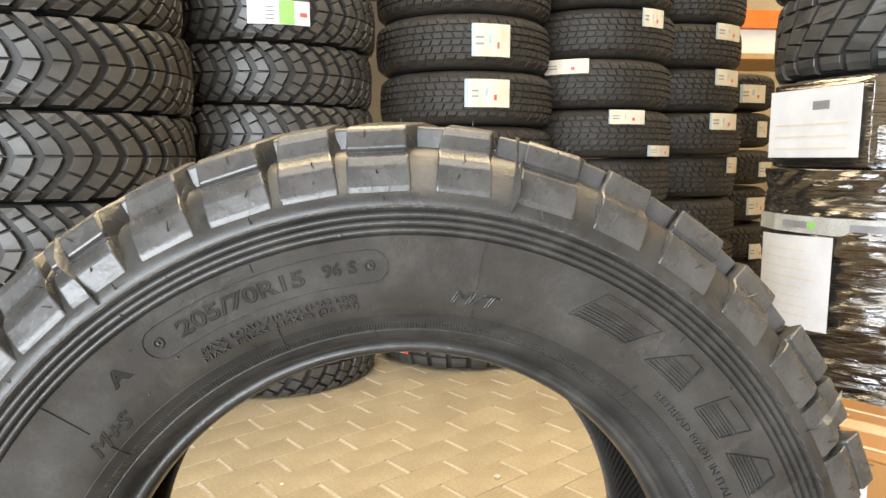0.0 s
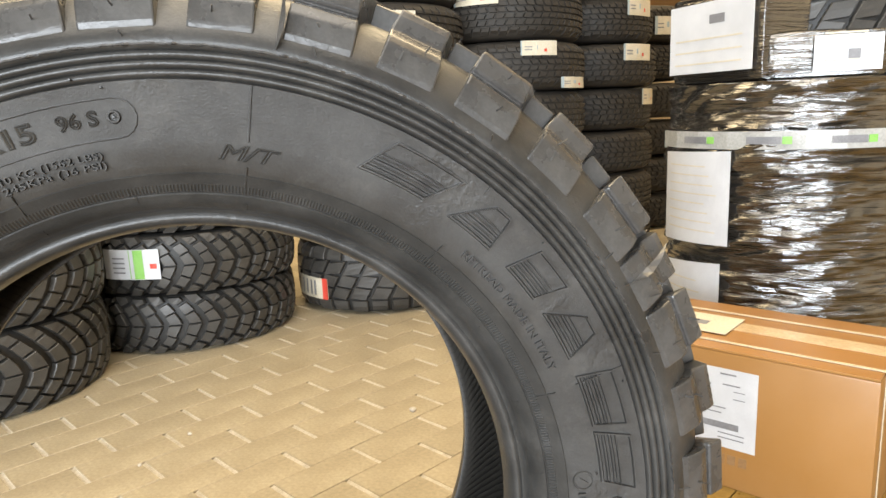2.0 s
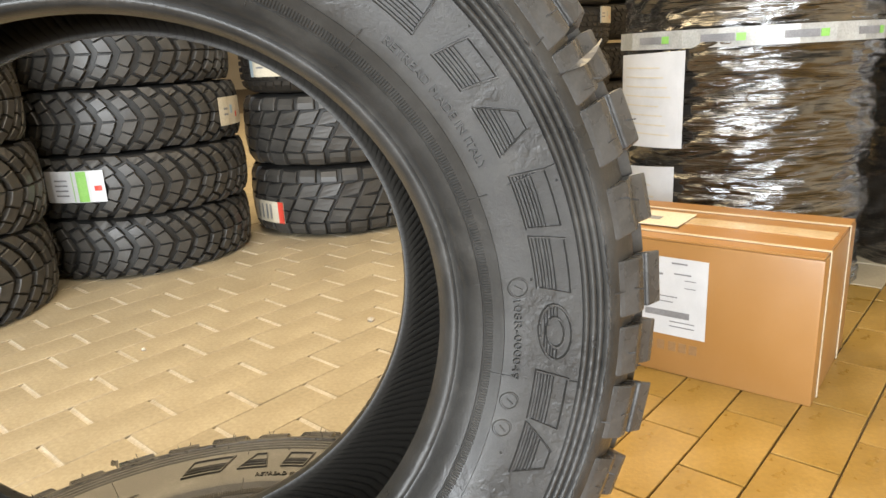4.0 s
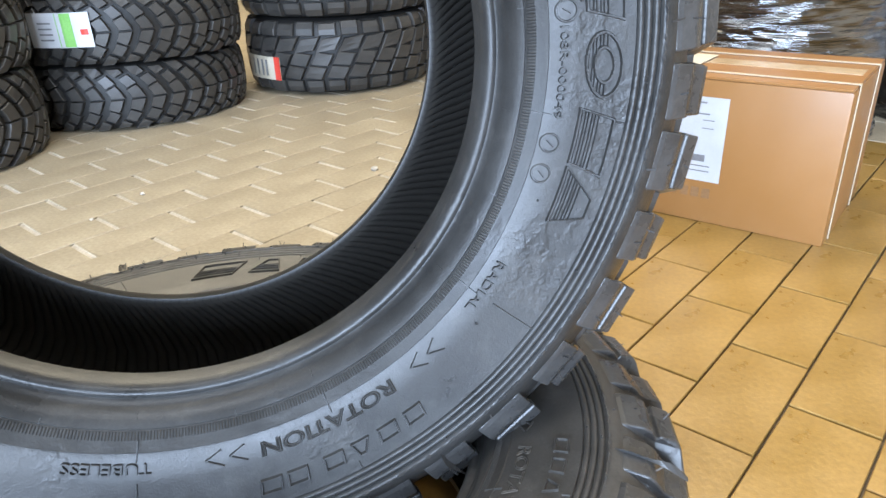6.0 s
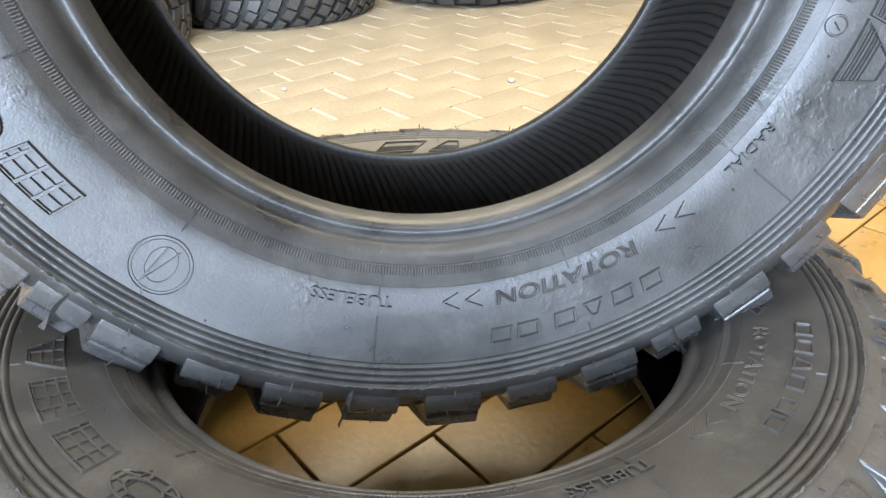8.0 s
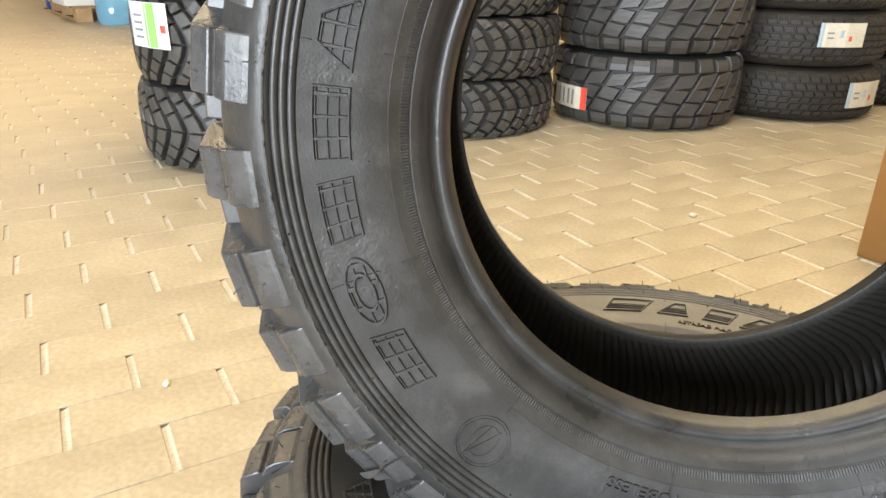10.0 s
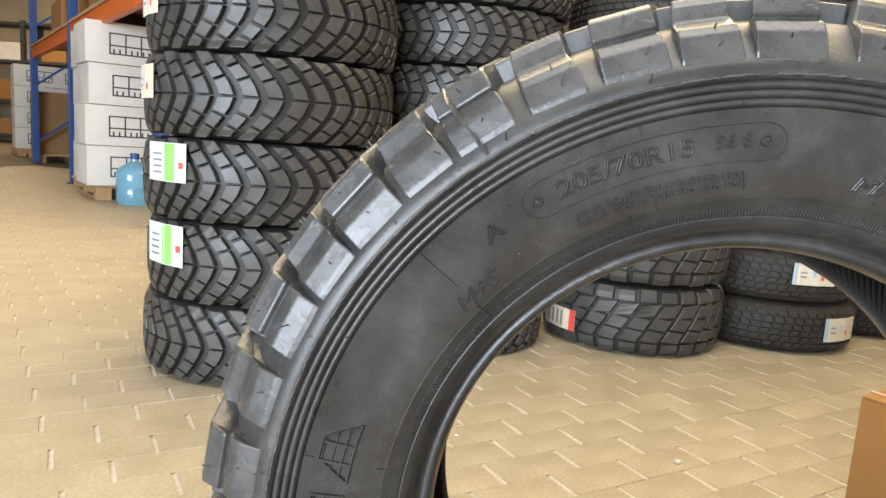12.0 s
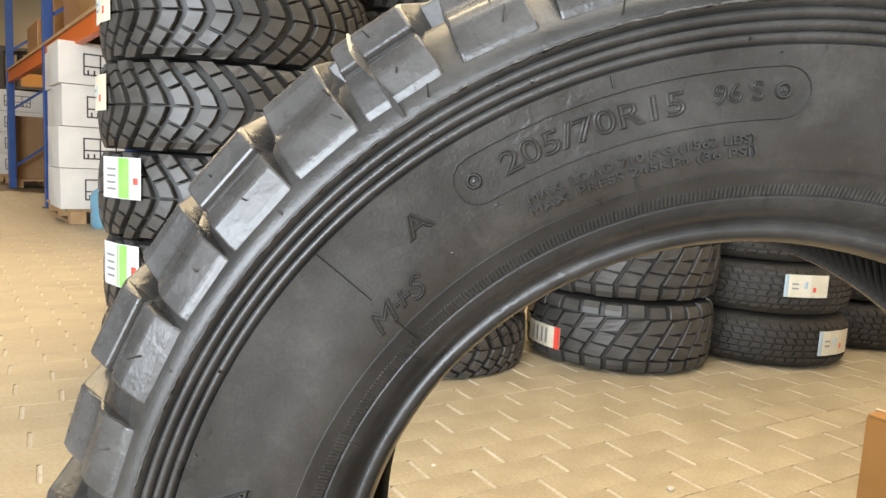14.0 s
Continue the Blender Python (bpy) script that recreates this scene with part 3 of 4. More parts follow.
        spike(bm, on_side(aa, r, 0.0), Vector((0, -1, 0)), rng.uniform(0.001, 0.003), 0.0008)
    tagged(part("vent_hairs", bm, LUG, tyre, "small rubber vent hairs"), kind="stuff")
    return tyre


STAND = pose(-0.003, 0.664, 0.437) @ pose(0, 0, 0, -3.7, 0, 0)
standing = mud_tyre(STAND)
lying = copy_thing(standing, pose(-0.011, 0.638, 0.1060, -2.3, 0.5, 0) @ pose(0, 0, 0, 0, 0, 32) @ pose(0, 0, 0, -90, 0, 0) @ Matrix.Diagonal((1.0, 0.885, 1.0, 1.0)))
tagged(lying, "dusty grey-black retreaded mud-terrain tyre lying flat on the paving, brightened for light from above")
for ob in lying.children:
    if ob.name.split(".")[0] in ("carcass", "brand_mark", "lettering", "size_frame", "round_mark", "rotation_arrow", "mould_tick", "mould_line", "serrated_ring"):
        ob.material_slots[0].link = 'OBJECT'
        ob.material_slots[0].material = DUSTY_LIT


# ---- stacked tyres ----
def tread_mesh(name, R, w, pitches, rows, height, wrap, seed, mat):
    """Blocks of a tread. Each row: lateral edges in half widths, phase, gap, sweep, bend, cut tilt and lane, all in parts of the pitch or metres."""
    rng = random.Random(seed)
    verts, faces = [], []
    step = 2 * math.pi / pitches

    def crown(l):
        return R - 0.012 * (abs(l) / (w / 2)) ** 2.5

    def shift(l, sweep, bend):
        q = l / (w / 2)
        if bend == 0:
            return sweep * step * q
        return sweep * step * abs(q) ** bend

    for e0, e1, phase, gap, sweep, bend, tilt, lane in rows:
        outward = 1 if e0 + e1 > 0 else -1
        outer = max(abs(e0), abs(e1)) > 0.93
        for k in range(pitches):
            base = step * (k + phase) + rng.uniform(-0.02, 0.02) * step
            half = step / 2 - gap * step * rng.uniform(0.9, 1.1) / 2
            l0, l1 = e0 * w / 2 + lane / 2, e1 * w / 2 - lane / 2
            if outer and k % 2:
                l0, l1 = (l0, l1 - 0.006) if outward > 0 else (l0 + 0.006, l1)
            ring = []
            for s, fs in ((-1, (0.0, 0.5, 1.0)), (1, (1.0, 0.5, 0.0))):
                for f in fs:
                    l = l0 + (l1 - l0) * f
                    if abs(l) > lane and not (outer and (f == 1.0) == (outward > 0) and f != 0.5):
                        l += outward * s * tilt
                    ring.append((base + shift(l, sweep, bend) + s * half, l))
            ca = sum(a for a, _ in ring) / 6
            cl = sum(l for _, l in ring) / 6
            b = len(verts)
            for f, dr in ((1.05, -height), (1.0, -0.0022), (0.92, 0.0)):
                for a, l in ring:
                    aa, ll = ca + (a - ca) * f, cl + (l - cl) * min(f, 1.0)
                    r = crown(ll) + dr
                    if outer and abs(ll) > abs(cl) + 0.004:
                        r -= wrap * (0.5 if dr == 0 else 0.75)
                    verts.append((r * math.cos(aa), r * math.sin(aa), ll))
            for lev in (0, 6):
                for q in range(6):
                    faces.append((b + lev + q, b + lev + (q + 1) % 6, b + lev + 6 + (q + 1) % 6, b + lev + 6 + q))
            faces.append((b + 12, b + 13, b + 16, b + 17))
            faces.append((b + 13, b + 14, b + 15, b + 16))
    me = bpy.data.meshes.new(name)
    me.from_pydata(verts, [], faces)
    me.materials.append(mat)
    bm = bmesh.new()
    bm.from_mesh(me)
    bmesh.ops.recalc_face_normals(bm, faces=bm.faces)
    bm.to_mesh(me)
    bm.free()
    return me


def chevron(edges, gap, sweep, bend, tilt, lane, stagger=0.0):
    """Rows on both sides of the middle that sweep back towards the shoulders."""
    rows = []
    for i, (e0, e1) in enumerate(zip(edges, edges[1:])):
        for side in (1, -1):
            lo, hi = (e0, e1) if side > 0 else (-e1, -e0)
            rows.append((lo, hi, stagger * (i % 2) + (stagger / 2 if side > 0 else 0.0), gap, sweep, bend, tilt, lane))
    return rows


ALL_ROWS = [(0.56, 0.98, 0.3, 0.22, 0.0, 1.0, 0.0, 0.008), (-0.98, -0.56, 0.55, 0.22, 0.0, 1.0, 0.0, 0.008)]
ALL_ROWS += [(e0, e1, 0.0, 0.16, 0.95, 0, 0.004, 0.005) for e0, e1 in ((-0.56, -0.2), (-0.2, 0.16), (0.16, 0.56))]


def casing_mesh(name, R, w, groove, bead, mat):
    h = w / 2
    Rg = R - groove
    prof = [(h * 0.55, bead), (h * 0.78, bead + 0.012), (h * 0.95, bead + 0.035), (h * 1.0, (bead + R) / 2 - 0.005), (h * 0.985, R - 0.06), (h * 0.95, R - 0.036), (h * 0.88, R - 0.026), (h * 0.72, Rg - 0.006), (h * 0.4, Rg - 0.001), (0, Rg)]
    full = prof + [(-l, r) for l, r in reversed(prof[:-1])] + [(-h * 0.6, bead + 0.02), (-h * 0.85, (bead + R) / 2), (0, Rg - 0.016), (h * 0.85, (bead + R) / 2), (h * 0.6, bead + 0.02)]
    bm = revolve(full, 72, True)
    bmesh.ops.transform(bm, matrix=Matrix.Rotation(radians(-90), 4, 'X'), verts=bm.verts)
    me = bpy.data.meshes.new(name)
    bm.normal_update()
    bm.to_mesh(me)
    bm.free()
    me.materials.append(mat)
    me.shade_smooth()
    me.set_sharp_from_angle(angle=radians(45))
    return me


KINDS = {
    "mud": (casing_mesh("casing", 0.348, 0.214, 0.015, 0.2, GROOVE_SHADE), tread_mesh("tread", 0.348, 0.213, 36, chevron((0.0, 0.40, 0.70, 1.0), 0.36, -1.35, 1.5, 0.006, 0.0045), 0.017, 0.006, 1, OLD), 0.348),
    "trail": (casing_mesh("casing", 0.34, 0.181, 0.014, 0.2, GROOVE_SHADE), tread_mesh("tread", 0.34, 0.180, 38, chevron((0.0, 0.38, 0.70, 1.0), 0.36, -1.2, 1.4, 0.006, 0.0045, 0.1), 0.016, 0.006, 2, OLD), 0.34),
    "all": (casing_mesh("casing", 0.33, 0.242, 0.014, 0.2, GROOVE_SHADE), tread_mesh("tread", 0.33, 0.240, 28, ALL_ROWS, 0.016, 0.014, 3, OLD), 0.33),
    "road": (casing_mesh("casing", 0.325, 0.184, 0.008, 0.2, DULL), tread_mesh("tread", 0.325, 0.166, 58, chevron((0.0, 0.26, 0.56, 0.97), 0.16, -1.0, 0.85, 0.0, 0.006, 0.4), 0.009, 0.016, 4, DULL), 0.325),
}


def sticker(parent, R, a0, a1, z0, z1, style):
    """A paper label that lies round the tread, with its printed bands."""
    def band(name, u0, u1, v0, v1, lift, mat, mother, label=""):
        bm = bmesh.new()
        n = max(2, int(6 * (u1 - u0)) + 1)
        rows = []
        for k in range(n + 1):
            a = radians(a0 + (a1 - a0) * (u0 + (u1 - u0) * k / n))
            wave = 0.0012 * math.sin(k * 2.1 + z0 * 40)
            rows.append([bm.verts.new(((R + lift + wave + e) * math.cos(a), (R + lift + wave + e) * math.sin(a), z0 + (z1 - z0) * v)) for v, e in ((v0, 0), (v1, 0), (v1, -0.0006), (v0, -0.0006))])
        for k in range(n):
            for j in range(4):
                bm.faces.new((rows[k][j], rows[k][(j + 1) % 4], rows[k + 1][(j + 1) % 4], rows[k + 1][j]))
        bm.faces.new(rows[0])
        bm.faces.new(rows[-1][::-1])
        bmesh.ops.recalc_face_normals(bm, faces=bm.faces)
        return part(name, bm, mat, mother, label)

    paper = band("label", 0, 1, 0, 1, 0.004, PAPER if style == "green" else OLD_PAPER, parent, "paper label stuck on the tread")
    if style == "green":
        band("green_band", 0.5, 0.74, 0.02, 0.98, 0.0048, GREEN, paper)
        band("red_mark", 0.84, 0.95, 0.36, 0.52, 0.0048, RED, paper)
        for v in (0.2, 0.36, 0.52, 0.68):
            band("print_bar", 0.1, 0.42, v, v + 0.05, 0.0048, INK, paper)
    elif style == "red":
        band("red_band", 0.86, 1.0, 0.0, 1.0, 0.0048, RED, paper)
        for u in (0.2, 0.35, 0.5, 0.62):
            band("print_bar", u, u + 0.06, 0.15, 0.85, 0.0048, INK, paper)
    else:
        band("blue_mark", 0.42, 0.5, 0.4, 0.7, 0.0048, BLUE_INK, paper)
        band("red_mark", 0.62, 0.7, 0.25, 0.45, 0.0048, RED, paper)
        band("print_bar", 0.1, 0.3, 0.55, 0.62, 0.0048, INK, paper)
        band("print_bar", 0.1, 0.3, 0.35, 0.42, 0.0048, INK, paper)
        if style != "plain":
            band("blue_edge", 0.0, 0.08, 0.0, 1.0, 0.0048, BLUE_INK, paper)


WORDS = {"mud": "black directional mud tyre with chunky blocks in a stack", "trail": "black off-road tyre with angular blocks in a stack",
         "all": "black all-terrain tyre with scalloped shoulders in a stack", "road": "dull black road tyre with fine grooves in a stack"}


def stack(cx, cy, tyres, labels, group, seed):
    """tyres: kind and height of each, from the paving up; labels: tyre, angles, heights and style."""
    rng = random.Random(seed)
    z = 0.0
    for i, (kind, h) in enumerate(tyres):
        casing, tread, R = KINDS[kind]
        dx, dy = (rng.uniform(-0.012, 0.012), rng.uniform(-0.012, 0.012)) if i else (0, 0)
        tyre = thing("stacked_tyre", pose(cx + dx, cy + dy, z + h / 2), WORDS[kind], "tyre", group)
        turn = rng.uniform(0, 360)
        for name, me in (("casing", casing), ("tread", tread)):
            ob = new(name, me)
            ob.parent = tyre
            ob.matrix_local = pose(0, 0, 0, 0, 0, turn)
        for a0, a1, z0, z1, style in labels:
            if z <= (z0 + z1) / 2 < z + h:
                sticker(tyre, R, a0, a1, max(z0 - z - h / 2, -h * 0.46), min(z1 - z - h / 2, h * 0.46), style)
        z += h
    return z


stack(-0.85, 2.2, [("mud", 0.215)] * 7, [(-131.7, -106.3, 0.53, 0.629, "green"), (-138.2, -110.0, 0.31, 0.418, "green"), (-150, -126.5, 0.95, 1.033, "white"), (-152, -128.6, 0.739, 0.825, "white")], "stack of mud tyres", 1)
stack(-0.323, 2.633, [("trail", 0.182)] * 9, [(-95.9, -65.8, 1.135, 1.204, "green"), (-127, -96.7, 0.239, 0.328, "green"), (-33.7, -9, 0.409, 0.495, "plain")], "stack of off-road tyres", 2)
stack(0.36, 2.823, [("all", 0.243)] * 2 + [("road", 0.187)] * 6, [(-165, -133.6, 0.05, 0.125, "red"), (-150.8, -109, 0.545, 0.623, "white"), (-93.1, -69.4, 1.084, 1.19, "cream"), (-99.4, -72.1, 0.918, 1.01, "cream")], "stack of mixed tyres", 3)
stack(0.929, 3.03, [("road", 0.187)] * 9, [(-75.9, -56.4, 1.235, 1.316, "cream"), (-138.7, -108.6, 1.061, 1.144, "white"), (-96.7, -70.7, 0.875, 0.955, "white"), (-67.2, -36, 0.719, 0.797, "cream"), (-70.4, -41, 0.056, 0.143, "white"), (-94.7, -66.9, 0.262, 0.34, "white")], "stack of road tyres", 4)
stack(1.43, 3.39, [("road", 0.19)] * 8, [(-77.6, -47.2, 1.255, 1.335, "cream"), (-76.6, -46.7, 1.063, 1.145, "cream"), (-83.7, -54.4, 0.872, 0.957, "cream"), (-58.6, -30.3, 0.682, 0.759, "cream")], "stack of road tyres by the wall", 5)
stack(1.95, 3.95, [("road", 0.2)] * 6, [(-92.6, -63.6, 1.036, 1.128, "cream"), (-70.3, -54.6, 0.859, 0.942, "cream"), (-69.4, -44.6, 0.65, 0.728, "cream"), (-77.3, -46.7, 0.447, 0.539, "cream"), (-76.2, -53.1, 0.202, 0.289, "cream")], "low stack of road tyres", 6)


# ---- cartons, film-wrapped goods and racks ----
def sheet(x0, x1, z0, z1, y, t=0.0012):
    return boxed(x0, x1, y - t, y, z0, z1)


def shipping_carton():
    """A strapped shipping carton; local x runs along its front to the left end, y into its depth."""
    m = Matrix.Translation((0.905, 1.034, 0.0)) @ Matrix.Rotation(math.atan2(-0.8, 0.6), 4, 'Z')
    c = thing("shipping_carton", m, "brown cardboard shipping carton with two pale straps on the paving", "carton")
    L, D, H = 0.595, 0.288, 0.256
    part("body", boxed(-L, 0, 0, D, 0, H - 0.003, 0.004), CARD, c, "brown corrugated cardboard", 40)
    for y0, y1 in ((0.001, D / 2 - 0.001), (D / 2 + 0.001, D - 0.001)):
        part("top_flap", boxed(-L + 0.002, -0.002, y0, y1, H - 0.003, H + 0.001, 0.0008), CARD, c)
    part("packing_tape", boxed(-L + 0.03, -0.01, D / 2 - 0.025, D / 2 + 0.025, H + 0.001, H + 0.0018), TAPE, c, "clear glossy packing tape")
    for y in (0.04, 0.22):
        bm = bmesh.new()
        box(bm, -L - 0.002, 0.002, y - 0.004, y + 0.004, H + 0.0018, H + 0.0034)
        box(bm, 0.0005, 0.002, y - 0.004, y + 0.004, 0.002, H + 0.0018)
        box(bm, -L - 0.002, -L - 0.0005, y - 0.004, y + 0.004, 0.002, H + 0.0018)
        part("strap", bm, STRAP, c, "narrow pale plastic strap")
    lab = part("shipping_label", sheet(-0.298, -0.176, 0.077, 0.224, 0.0), PAPER, c, "white printed shipping label")
    for x0, x1, z0, z1 in ((-0.240, -0.212, 0.213, 0.216), (-0.235, -0.205, 0.194, 0.1965), (-0.29, -0.255, 0.190, 0.194), (-0.216, -0.196, 0.170, 0.1715), (-0.216, -0.196, 0.184, 0.1855), (-0.286, -0.228, 0.150, 0.152), (-0.286, -0.235, 0.140, 0.142), (-0.286, -0.205, 0.112, 0.124), (-0.240, -0.195, 0.103, 0.105), (-0.240, -0.195, 0.094, 0.096)):
        part("print_bar", sheet(x0, x1, z0, z1, -0.0012, 0.0004), INK, lab)
    for x0 in (-0.282, -0.262, -0.241, -0.222, -0.203):
        part("print_bar", sheet(x0, x0 + 0.014, 0.046, 0.064, 0.0, 0.0005), CARD_DARK, c, "dark brown printed bar")
    pouch = part("document_pouch", boxed(-0.50, -0.26, 0.075, 0.185, H + 0.0036, H + 0.0048), OLD_PAPER, c, "clear pouch with folded papers")
    part("print_bar", boxed(-0.44, -0.31, 0.115, 0.14, H + 0.0048, H + 0.0052), INK, pouch)
    return c


shipping_carton()


def wrinkled_drum(half, h, n, levels, seed, power=5.0):
    """Stretch film pulled round a stack of tyres: bulging, with drawn sideways folds."""
    bm = bmesh.new()
    rows = []
    for k in range(levels + 1):
        z = h * k / levels
        row = []
        for i in range(n):
            a = 2 * math.pi * i / n
            R = (abs(math.cos(a) / half[0]) ** power + abs(math.sin(a) / half[1]) ** power) ** (-1 / power)
            waist = 0.006 * math.cos(2 * math.pi * z / 0.19)
            fold = 0.014 * noise.noise(Vector((2.2 * math.cos(a) + seed, 2.2 * math.sin(a), z * 38 + 4 * math.sin(a))))
            fold += 0.006 * noise.noise(Vector((6 * math.cos(a) + seed, 6 * math.sin(a), z * 95)))
            r = R + waist + fold
            row.append(bm.verts.new((r * math.cos(a), r * math.sin(a), z)))
        rows.append(row)
    for k in range(levels):
        for i in range(n):
            bm.faces.new((rows[k][i], rows[k][(i + 1) % n], rows[k + 1][(i + 1) % n], rows[k + 1][i]))
    bm.faces.new(rows[-1])
    bm.faces.new(rows[0][::-1])
    return bm


def curved_sheet(R, a0, a1, z0, z1, t=0.0012, tilt=0.0):
    """A thin sheet that lies round the film."""
    bm = bmesh.new()
    rows = []
    for k in range(13):
        f = k / 12
        a = radians(a0 + (a1 - a0) * f)
        rows.append([bm.verts.new((r * math.cos(a), r * math.sin(a), z + tilt * (f - 0.5))) for r, z in ((R, z0), (R, z1), (R - t, z1), (R - t, z0))])
    for k in range(12):
        for q in range(4):
            bm.faces.new((rows[k][q], rows[k][(q + 1) % 4], rows[k + 1][(q + 1) % 4], rows[k + 1][q]))
    bm.faces.new(rows[0])
    bm.faces.new(rows[-1][::-1])
    bmesh.ops.recalc_face_normals(bm, faces=bm.faces)
    return bm


FX, FY, FR = 1.301, 1.762, 0.298
TOPZ, TAPEZ = 0.722, 0.574
PAPERS = ((168, 209, 0.345, 0.566, 0.008), (165, 206, 0.02, 0.295, 0.02))
bundle = thing("film_wrapped_tyre_stack", pose(FX, FY, 0), "tall tyre stack wrapped in shiny black stretch film", "wrapped tyres")
part("stretch_film", wrinkled_drum((FR, FR), TOPZ, 320, 230, 3.0, 2.0), FILM, bundle, "glossy wrinkled black film", 180)
for a0, a1, z0, z1, tl in PAPERS:
    sleeve = part("document_sleeve", curved_sheet(FR + 0.0165, a0, a1, z0, z1, 0.0012, tl), PAPER, bundle, "white delivery note in a clear sleeve")
    for k in range(8):
        z = z0 + (z1 - z0) * (0.14 + 0.1 * k)
        part("print_bar", curved_sheet(FR + 0.0171, a0 + 5, a1 - 6 - 2 * ((k * 5) % 4), z, z + 0.003, 0.0004), OLD_PAPER, sleeve)
tape = part("printed_tape", curved_sheet(FR + 0.0158, -197, -20, TAPEZ, TAPEZ + 0.04, 0.0012, 0.0), GREY_TAPE, bundle, "white packing tape with printed marks")
for a in (-176, -145, -114, -83, -52):
    part("print_mark", curved_sheet(FR + 0.0164, a, a + 13, TAPEZ + 0.012, TAPEZ + 0.028, 0.0005), INK, tape)
    part("green_mark", curved_sheet(FR + 0.0164, a + 13.5, a + 17, TAPEZ + 0.012, TAPEZ + 0.028, 0.0005), GREEN, tape)


def wrapped_package(m, w, d, h, seed, paper):
    """A small film-wrapped package with a paper under the film."""
    p = thing("film_wrapped_package", m, "small package in black stretch film with a white paper", "package", "wrapped packages")
    bm = bmesh.new()
    box(bm, -w / 2, w / 2, -d / 2, d / 2, 0, h, 0.018)
    bmesh.ops.subdivide_edges(bm, edges=bm.edges, cuts=5, use_grid_fill=True)
    for v in bm.verts:
        v.co += v.co.normalized() * 0.008 * noise.noise(Vector((v.co.x * 8 + seed, v.co.y * 8, v.co.z * 40)))
    part("film", bm, FILM, p, "glossy black film", 60)
    note = part("paper", boxed(*paper[:2], -d / 2 - 0.010, -d / 2 - 0.008, *paper[2:]), PAPER, p, "white printed paper under film")
    x0, x1, z0, z1 = paper
    part("print_mark", boxed(x0 + (x1 - x0) * 0.5, x0 + (x1 - x0) * 0.68, -d / 2 - 0.0106, -d / 2 - 0.010, z1 - 0.05, z1 - 0.03), INK, note)
    for k in range(3):
        part("print_bar", boxed(x0 + 0.02, x1 - 0.03, -d / 2 - 0.0106, -d / 2 - 0.010, z0 + 0.02 + k * 0.028, z0 + 0.0235 + k * 0.028), OLD_PAPER, note)
    return p


wrapped_package(pose(1.105, 1.722, 0.724, 0, 0, -79), 0.29, 0.14, 0.205, 1.0, (-0.135, 0.125, 0.026, 0.186))
wrapped_package(pose(1.215, 1.575, 0.724, 0, 0, -28), 0.24, 0.14, 0.098, 7.0, (-0.03, 0.10, 0.012, 0.086))


def loose_tyres():
    casing, tread, R = KINDS["all"]
    z = 0.846
    for dx, dy in ((0.0, 0.0), (0.02, 0.03), (-0.01, 0.02)):
        t = thing("stacked_tyre", pose(1.50 + dx, 2.02 + dy, z), "black all-terrain tyre lying on wrapped tyres", "tyre", "tyres on the wrapped stack")
        for name, me in (("casing", casing), ("tread", tread)):
            ob = new(name, me)
            ob.parent = t
            ob.matrix_local = pose(0, 0, 0, 0, 0, 40 * dx)
        z += 0.243


loose_tyres()
# added drum that stands in for an unidentified dark strip on the right
back = thing("film_wrapped_tyre_stack", pose(1.86, 1.62, 0), "black film-wrapped drum added to fill the dark right edge", "wrapped tyres")
part("stretch_film", wrinkled_drum((0.24, 0.24), 0.9, 120, 120, 9.0, 2.5), FILM, back, "glossy wrinkled black film", 180)

# rack behind the stacks: beam, cream carton
rk = thing("pallet_rack", pose(2.2, 4.75, 0), "pallet rack with an orange beam behind the tyres", "rack", "pallet racks")
for x in (-0.45, 1.1):
    part("upright", boxed(x - 0.04, x + 0.04, 0.0, 0.08, 0, 2.6, 0.004), BLUE, rk, "blue steel upright")
part("beam", boxed(-0.41, 1.06, -0.01, 0.05, 1.63, 1.75, 0.004), ORANGE, rk, "orange steel beam")
part("shelf_board", boxed(-0.41, 1.06, -0.03, 0.6, 1.42, 1.46, 0.004), WOOD, rk, "pale wooden shelf board")
cc = thing("cream_carton", pose(2.5, 4.98, 1.46), "pale cream carton on the rack shelf", "carton")
part("body", boxed(-0.4, 0.5, -0.2, 0.2, 0, 0.165, 0.005), WHITE_CARD, cc)
part("tape", boxed(-0.4, 0.5, -0.02, 0.02, 0.165, 0.167), TAPE, cc)

# long pallet rack on the aisle
DIR = Vector((-0.66, 0.75, 0)).normalized()
PER = Vector((DIR.y, -DIR.x, 0))
AISLE = Matrix(((PER.x, DIR.x, 0, -2.36), (PER.y, DIR.y, 0, 4.47), (0, 0, 1, 0), (0, 0, 0, 1)))


def at_rack(x, y, z):
    return AISLE @ Matrix.Translation((x, y, z))


rack = thing("pallet_rack", at_rack(0, 0, 0), "long pallet rack with blue uprights and orange beams", "rack", "pallet racks")
for s in (0.0, 3.4, 6.8):
    for x in (0.0, 1.0):
        up = part("upright", boxed(x - 0.045, x + 0.045, s - 0.04, s + 0.04, 0.01, 3.6, 0.004), BLUE, rack, "blue painted steel upright")
        part("foot_plate", boxed(x - 0.07, x + 0.07, s - 0.06, s + 0.06, 0.0, 0.01), STEEL, up)
    for k in range(4):
        z = 0.3 + 0.8 * k
        bm = bmesh.new()
        box(bm, -0.015, 0.015, -0.015, 0.015, 0, 1.2, 0, Matrix.Translation((0.02, s, z)) @ Matrix.Rotation(radians(52), 4, 'Y'))
        part("brace", bm, BLUE, rack)
